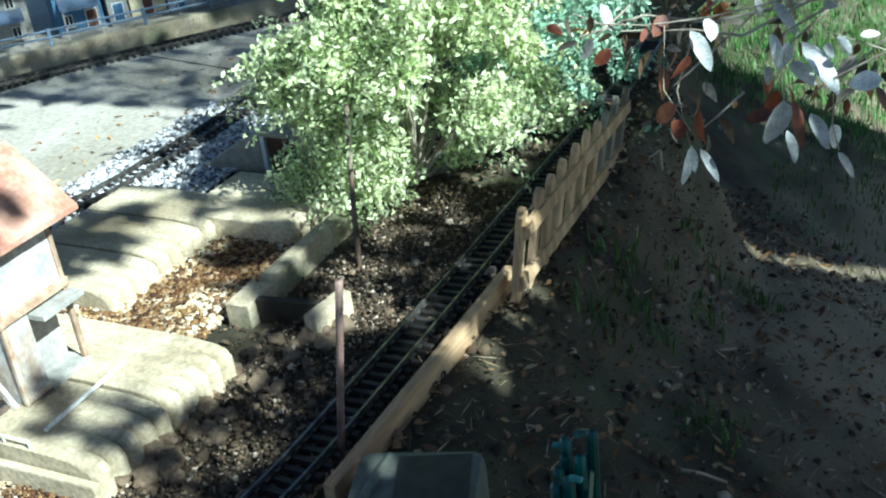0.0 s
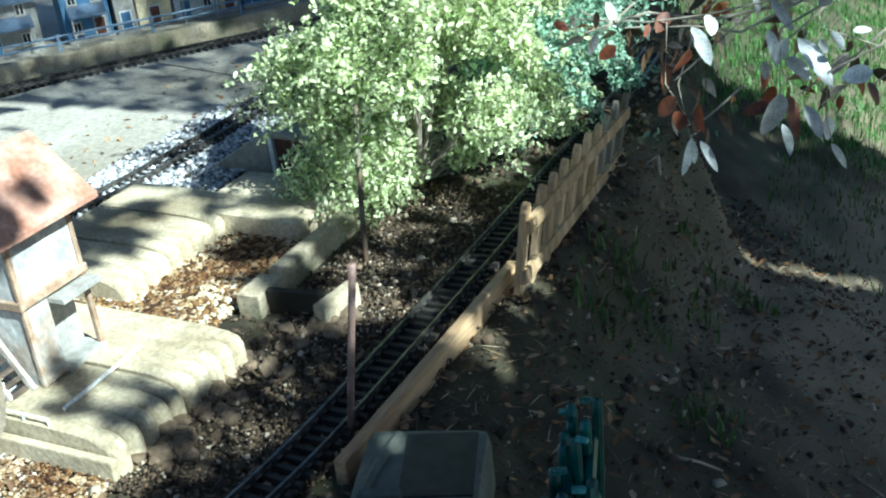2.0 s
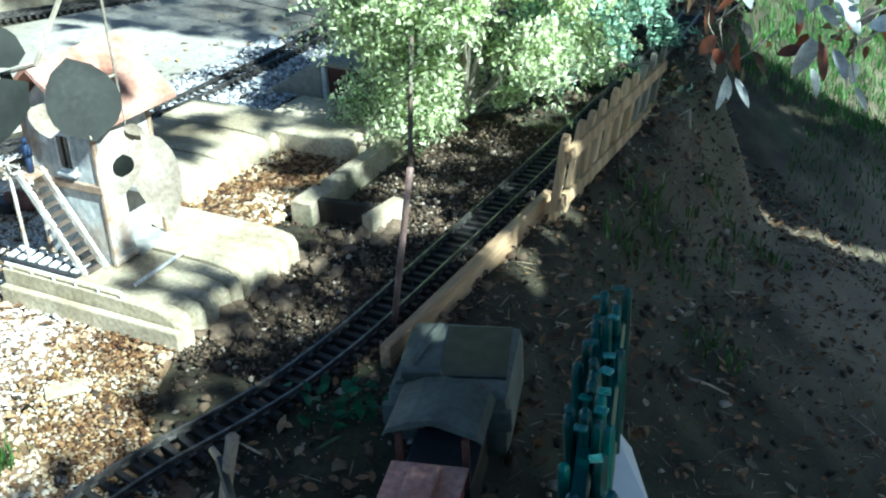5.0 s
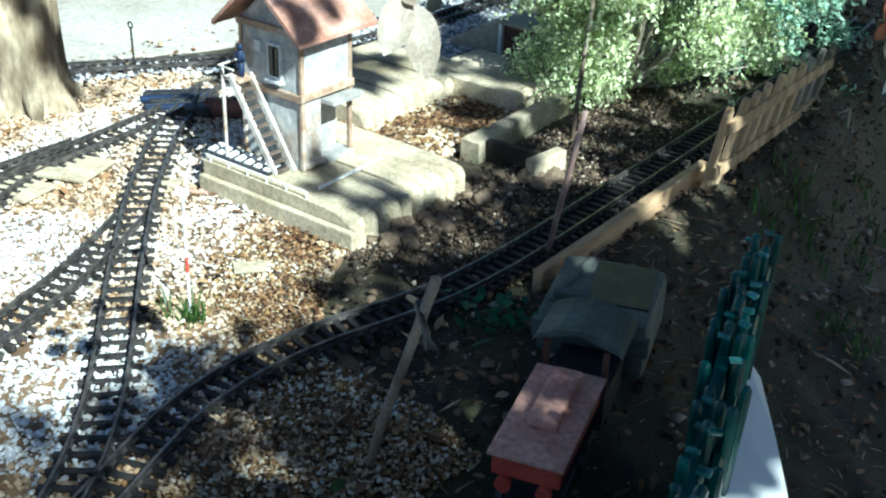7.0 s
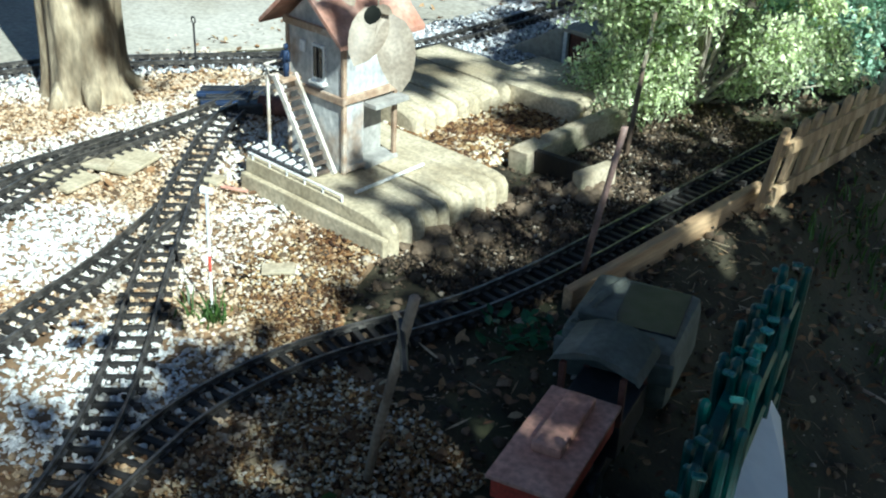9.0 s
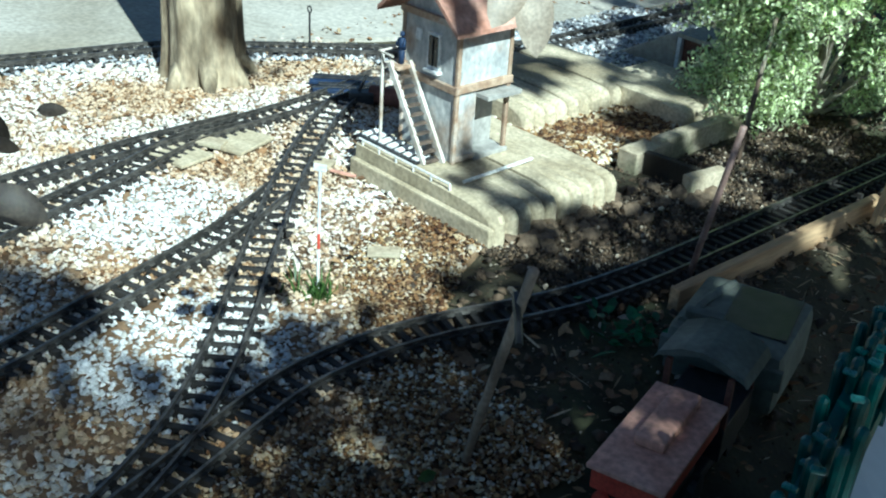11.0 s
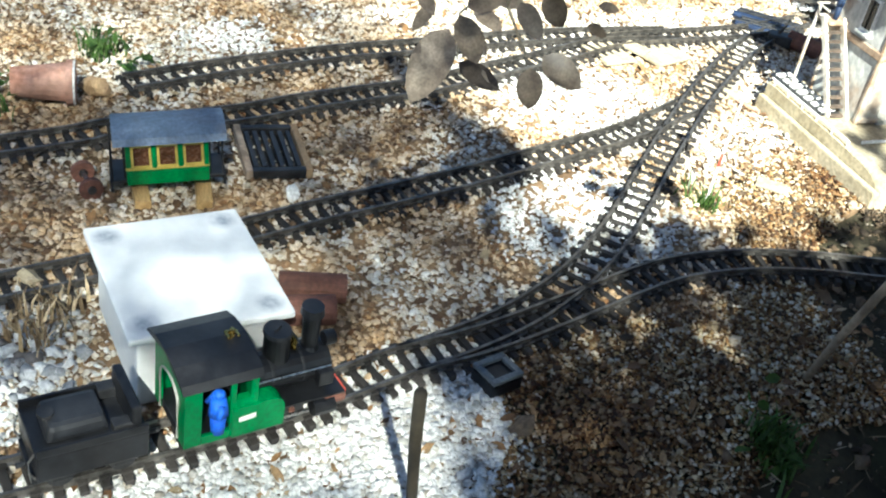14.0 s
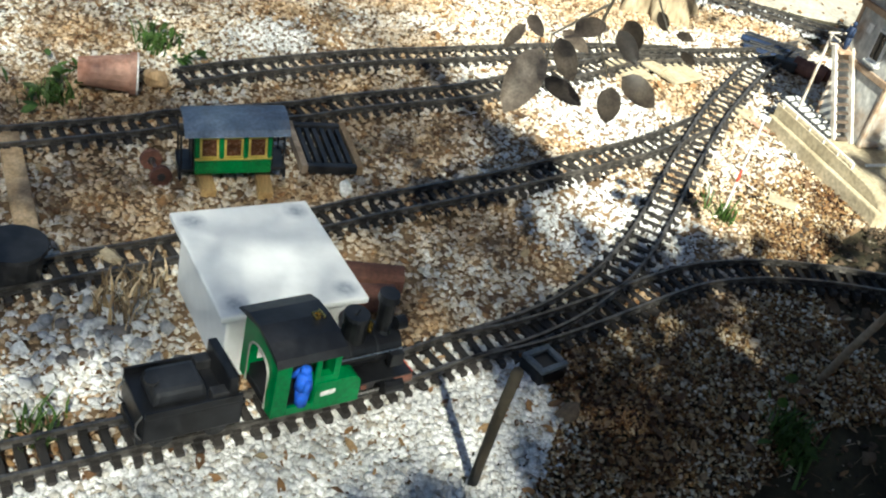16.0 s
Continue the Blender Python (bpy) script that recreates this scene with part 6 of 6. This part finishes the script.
hung_leaves(GLINT_END, [([(0.12, 1.43, 0.55), (0.03, 1.4, 0.47), (-0.02, 1.4, 0.44), (-0.02, 1.4, 0.39), (-0.012, 1.4, 0.36)], 0.0016), ([(0.03, 1.4, 0.47), (-0.03, 1.4, 0.49)], 0.001)], "plum twig end with leaves painted white for their gloss", [GLINT_LEAF])
hung_leaves(WINE, [([(0.0, 1.44, 0.53), (-0.15, 1.41, 0.5), (-0.22, 1.41, 0.49), (-0.33, 1.42, 0.49)], 0.0014), ([(-0.2, 1.41, 0.49), (-0.2, 1.4, 0.42), (-0.178, 1.43, 0.36)], 0.001)], "plum twig with wine-red and orange leaves above the bank", [WINE_LEAF])
# ---- ground cover ----
rng = np.random.default_rng(11)


def bed(n, x0, x1, y0, y1, keep, lift=0.0):
    p = np.stack([rng.uniform(x0, x1, n), rng.uniform(y0, y1, n)], -1)
    p = p[keep(p[:, 0], p[:, 1])]
    p[:, 1] = metres(p[:, 1])
    return np.c_[p, np.where(p[:, 0] < -0.52, np.maximum(land(p[:, 0], p[:, 1]), -0.004), land(p[:, 0], p[:, 1])) + lift + rng.uniform(-0.003, 0.004, len(p))]


lines = np.concatenate([along(l, 0.01) for l in (LINE_A, LINE_B, LINE_C, LINE_D, LINE_E)])


def clearance(x, y):
    """Distance to the nearest track's middle line."""
    out = np.full(len(x), 9.0)
    for k in range(0, len(x), 4000):
        d = np.hypot(x[k:k + 4000, None] - lines[None, ::2, 0], y[k:k + 4000, None] - lines[None, ::2, 1])
        out[k:k + 4000] = d.min(1)
    return out


def yard(x, y):
    edge = np.where(y > 0.72, -0.70 - 0.12 * smooth(0.75, 1.0, y), -0.28 - 0.1 * smooth(0.25, 0.6, y))
    return (x < edge) & ~((x > -1.18) & (x < -0.8) & (y > 1.0))


def white_zone(x, y):
    a = (y < 0.12) & (x > -0.56 - 0.25 * y) & (x < -0.3) & (y < 0.14 - 0.9 * (x + 0.45))
    b = ((x + 0.83) / 0.16) ** 2 + ((y - 0.42) / 0.17) ** 2 < 1
    c = ((x + 1.22) / 0.13) ** 2 + ((y - 0.6) / 0.15) ** 2 < 1
    d = ((x + 1.46) / 0.08) ** 2 + ((y + 0.04) / 0.1) ** 2 < 1
    e = (x > -0.68) & (x < -0.5) & (y < -0.36) & (y > -0.6) & (np.sin(917 * x + 731 * y) > 0.1)
    return a | b | c | d | e


xy = bed(116000, -1.95, -0.2, -0.95, 1.5, yard)
near = clearance(xy[:, 0], xy[:, 1])
xy[:, 2] += np.where((near < 0.045) & (xy[:, 0] < -0.62), 0.0055, np.where(near < 0.045, 0.002, 0.0))
size = rng.uniform(0.003, 0.0066, len(xy))
fuzz = rng.normal(0, 0.018, (len(xy), 2))
plan_y = sketch(xy[:, 1])
white = white_zone(xy[:, 0] + fuzz[:, 0], plan_y + fuzz[:, 1])
dirty = ~white & (xy[:, 0] + fuzz[:, 0] * 2 > -0.6 - 0.35 * smooth(0.5, 0.85, plan_y) + 0.12 * smooth(0.3, 0.05, plan_y))
pale = ~white & ~dirty & (xy[:, 0] + 2 * fuzz[:, 0] < -0.78 - 0.4 * smooth(0.7, 0.4, plan_y)) & (plan_y + 3 * fuzz[:, 1] > 0.15)
plain = ~white & ~dirty & ~pale
scatter("gravel", GRAVEL, xy[plain], size[plain], "cream and tan limestone gravel with brown patches", "gravel", seed=2)
scatter("pale_gravel", PALE, xy[pale], size[pale], "pale cream gravel round the tree and the tower", "gravel", seed=22)
more = bed(32000, -0.95, -0.22, -0.1, 1.0, lambda x, y: yard(x, y) & ~white_zone(x, y) & (x > -0.6 - 0.35 * smooth(0.5, 0.85, y) + 0.12 * smooth(0.3, 0.05, y)), 0.003)
scatter("dirty_gravel", DIRTY, np.concatenate([xy[dirty], more]), np.r_[size[dirty] * 0.72, rng.uniform(0.0022, 0.0045, len(more))], "brown earthy gravel in shade beside the track", "gravel", seed=12)
scatter("white_gravel", CLEAN, xy[white], size[white] * 0.95, "bright white marble gravel along the track", "gravel", seed=3)
extra = bed(16000, -0.58, -0.28, -0.95, 0.14, white_zone, 0.002)
scatter("white_gravel", CLEAN, extra, rng.uniform(0.004, 0.007, len(extra)), "bright white marble gravel along the track", "gravel", seed=4)
sand = part("gravel_bed", flat_polygon([(-2.0, -0.95), (-0.34, -0.95), (-0.37, 0.0), (-0.52, 0.28), (-0.54, 0.75), (-0.74, 0.82), (-0.82, 0.99), (-1.22, 0.99), (-1.26, 1.38), (-1.66, 1.34), (-1.8, 1.05), (-1.95, 0.7)], -0.016, -0.0035), SAND)
tagged(sand, "sandy soil under the gravel", "ground", kind="structure")
heap = bed(7000, -1.2, -0.92, 1.4, 1.83, lambda x, y: (y > 1.39) & (x < -0.93), 0.004)
scatter("tan_gravel", DIRTY, heap, rng.uniform(0.004, 0.0085, len(heap)), "tan gravel strip between slabs and kerb", "gravel", seed=5)
strip = bed(9000, -2.0, -1.4, 0.6, 3.1, lambda x, y: np.abs(x - np.interp(metres(y), [p[1] for p in LINE_F], [p[0] for p in LINE_F])) < 0.075, 0.005)
side = bed(5000, -1.62, -1.2, 1.95, 2.6, lambda x, y: (x < -1.28) | (y > 2.3), 0.004)
strip = np.concatenate([strip, side])
scatter("ballast", BALLAST, strip, rng.uniform(0.004, 0.009, len(strip)), "grey-white ballast under the walkway track", "gravel", seed=6)
crumbs = bed(54000, -0.95, 1.0, 0.2, 3.8, lambda x, y: (rng.random(len(x)) < np.exp(-np.clip(x + 0.5, 0, 2) * 3.6)) & ~((x < -0.72) & (y < 0.75)), -0.001)
csize = np.clip(0.0016 * (1 - rng.random(len(crumbs))) ** -0.55, 0, 0.011)
big = csize > 0.0034
scatter("soil_crumbs", CLODS, crumbs[~big], csize[~big], "dark soil crumbs on the bank", "soil", "crumb", seed=7)
scatter("soil_stones", CLODS, crumbs[big], csize[big], "small stones and clods lying on the bank", "soil", seed=17)
clods = bed(16000, -0.86, -0.54, 0.98, 2.2, lambda x, y: (x < -0.56) & (x > -0.83 - 0.1 * smooth(1.5, 1.7, y)), 0.0)
scatter("loose_soil", CLODS, clods, rng.uniform(0.0016, 0.0055, len(clods)), "loose brown earth and root crumbs beside the track", "soil", "crumb", seed=27, tip=0.9)
fallen = bed(13000, -1.9, 1.0, -0.9, 3.6, lambda x, y: ((x > -0.62) & (rng.random(len(x)) < 0.8)) | (yard(x, y) & ~white_zone(x, y) & (rng.random(len(x)) < 0.55)), 0.006)
scatter("leaf_litter", LITTER, fallen, rng.uniform(0.004, 0.013, len(fallen)), "dry brown leaf litter scattered on soil and gravel", "leaves", "leaf", seed=8, tip=0.35)
rr = random.Random(3)
rock_group = "rocks along the platform"
for k in range(58):
    u = rr.random()
    x, y = -0.82 + rr.gauss(0.03, 0.022) + 0.09 * (u > 0.72) * rr.random(), 1.03 + 0.43 * u
    s = rr.uniform(0.008, 0.019)
    ob = stone("rock", (x, y, s * 0.35 - 0.004), (s, s * rr.uniform(0.7, 1), s * rr.uniform(0.6, 0.9)), ROCK, "brown earthy rock below the platform edge", k)
    tagged(ob, group=rock_group)


def blades(name, p, height, mat, label, category, seed, lean=0.5):
    r = np.random.default_rng(seed)
    n = len(p)
    yaw, w = r.uniform(0, 2 * np.pi, n), r.uniform(0.0012, 0.0028, n)
    h = r.uniform(0.5, 1.2, n) * height
    out = np.stack([np.cos(yaw), np.sin(yaw)], -1)
    side = np.stack([-out[:, 1], out[:, 0]], -1) * w[:, None]
    co = np.zeros((n, 5, 3))
    bend = r.uniform(0.1, lean, n)[:, None] * h[:, None] * out
    co[:, 0, :2], co[:, 1, :2] = p[:, :2] - side, p[:, :2] + side
    co[:, 2, :2], co[:, 3, :2] = p[:, :2] + side * 0.8 + bend * 0.3, p[:, :2] - side * 0.8 + bend * 0.3
    co[:, 4, :2] = p[:, :2] + bend
    co[:, :, 2] = p[:, 2, None] + np.array([0, 0, 0.6, 0.6, 1.0]) * h[:, None]
    i = np.arange(n)[:, None] * 5
    faces = np.concatenate([i + np.array([0, 1, 2]), i + np.array([0, 2, 3]), i + np.array([3, 2, 4])])
    me = bpy.data.meshes.new(name)
    me.vertices.add(n * 5)
    me.vertices.foreach_set("co", co.ravel())
    me.loops.add(faces.size)
    me.loops.foreach_set("vertex_index", faces.ravel())
    me.polygons.add(len(faces))
    me.polygons.foreach_set("loop_start", np.arange(0, faces.size, 3))
    me.update(calc_edges=True)
    me.materials.append(mat)
    return tagged(new(name, me), label, category, kind="stuff")


straw = bed(6500, -0.62, 0.9, 0.3, 3.6, lambda x, y: rng.random(len(x)) < np.exp(-np.clip(x, 0, 2)) * (0.5 + 0.5 * np.sin(5 * x + 7 * y)), 0.004)
dry = scatter("dry_straw", STRAW, straw, rng.uniform(0.006, 0.022, len(straw)), "dry straw and root fibres lying on the bank", "straw", "leaf", seed=15, tip=0.3)
co = np.empty(len(dry.data.vertices) * 3)
dry.data.vertices.foreach_get("co", co)
co = co.reshape(-1, 7, 3)
mid = co.mean(1, keepdims=True)
axis = co[:, 3:4] - co[:, 0:1]
axis /= np.linalg.norm(axis, axis=2, keepdims=True)
run = ((co - mid) * axis).sum(2, keepdims=True)
co = mid + run * axis + (co - mid - run * axis) * 0.16
dry.data.vertices.foreach_set("co", co.ravel())
p = np.concatenate([np.c_[rng.normal(c[0], c[2], 50), rng.normal(c[1], c[2], 50)] for c in [(-0.37 + rng.normal(0, 0.06), 1.62 + rng.uniform(0, 0.75), 0.032) for _ in range(7)]])
blades("bank_grass", np.c_[p, land(p[:, 0], p[:, 1])], 0.032, GRASS, "green grass tufts on the bank below the fence", "grass", 1, 0.9)
for c, k in (((-0.853, 0.696), 60), ((-0.365, 0.522), 260), ((-1.2, -0.35), 120), ((-1.4, -0.164), 120), ((-0.47, -0.4), 40)):
    q = rng.normal(c, 0.016, (k, 2))
    blades("grass_tuft", np.c_[q, land(q[:, 0], q[:, 1])], 0.032, GRASS, "small green grass tuft growing in gravel", "grass", k, 1.0)
q = np.stack([rng.uniform(-1.6, 2.6, 70000), rng.uniform(3.8, 7.4, 70000)], -1)
q = q[(q[:, 1] > 4.75 + 0.5 * np.clip(q[:, 0], -1, 1) + rng.normal(0, 0.1, len(q))) & (q[:, 0] > -1.0 - 0.3 * (q[:, 1] - 4))]
w = np.stack([rng.uniform(-0.45, 1.4, 16000), rng.uniform(3.2, 4.8, 16000)], -1)
w = w[rng.random(len(w)) < smooth(3.3, 4.5, w[:, 1]) * 0.5]
w[:, 1], q[:, 1] = metres(w[:, 1]), metres(q[:, 1])
blades("thin_grass", np.c_[w, land(w[:, 0], w[:, 1])], 0.026, GRASS, "thin grass spreading over the far bank", "grass", 8, 0.9)
blades("lawn_grass", np.c_[q, land(np.clip(q[:, 0], -3, 1.8), q[:, 1])], 0.042, LAWN, "bright green lawn beyond the bank", "grass", 4, 0.8)
cs = np.array([(-0.515 + rng.normal(0, 0.035), 0.965 + rng.normal(0, 0.03), 0.012 + abs(rng.normal(0, 0.012))) for _ in range(46)])
cs[:, 2] += land(cs[:, 0], cs[:, 1])
scatter("ivy", IVY, cs, rng.uniform(0.009, 0.016, len(cs)), "small dark green ivy leaves beside the track", "ivy", "leaf", seed=9, tip=0.4)
for k, (x, y, a, ln) in enumerate(((-0.27, 2.15, 60, 0.05), (0.0, 1.95, -20, 0.09), (-0.22, 1.6, 30, 0.07), (-0.3, 1.42, 110, 0.06), (0.12, 2.25, -12, 0.11))):
    y = float(metres(y))
    z = float(land(x, y)) + 0.006
    dx, dy = math.cos(radians(a)) * ln, math.sin(radians(a)) * ln
    stick("twig", [(x, y, z), (x + dx * 0.5, y + dy * 0.5, float(land(x + dx * 0.5, y + dy * 0.5)) + 0.008), (x + dx, y + dy, float(land(x + dx, y + dy)) + 0.006)], 0.003, 0.002, STICK, "pale dry twig lying on the bank", "twig")

weeds = np.array([(c[0] + rng.normal(0, 0.025), c[1] + rng.normal(0, 0.025), 0.012 + abs(rng.normal(0, 0.012))) for c in ((-1.18, -0.35), (-1.26, -0.32), (-1.4, -0.16), (-1.33, -0.11), (-0.36, 0.525)) for _ in range(14)])
weeds[:, 2] += np.maximum(land(weeds[:, 0], weeds[:, 1]), -0.2)
scatter("weeds", GRASS, weeds, rng.uniform(0.009, 0.017, len(weeds)), "broad green weed leaves growing in the gravel", "weeds", "leaf", seed=19, tip=0.5)

peb = np.c_[rng.normal(-0.62, 0.05, 100), rng.normal(-0.33, 0.055, 100), rng.uniform(0.0, 0.004, 100)]
peb = peb[(peb[:, 0] < -0.52) & ((peb[:, 0] < -0.75) | (peb[:, 1] < -0.235))]
scatter("pebbles", BALLAST, peb, rng.uniform(0.007, 0.012, len(peb)), "larger grey-white pebbles beside the white box", "gravel", seed=31)
q = np.concatenate([rng.normal(c, 0.014, (40, 2)) for c in ((-0.69, -0.31), (-0.705, -0.265), (-0.655, -0.29))])
blades("dry_weeds", np.c_[q, np.zeros(len(q))], 0.036, STRAW, "brown dry weeds beside the white box", "weeds", 33, 1.1)
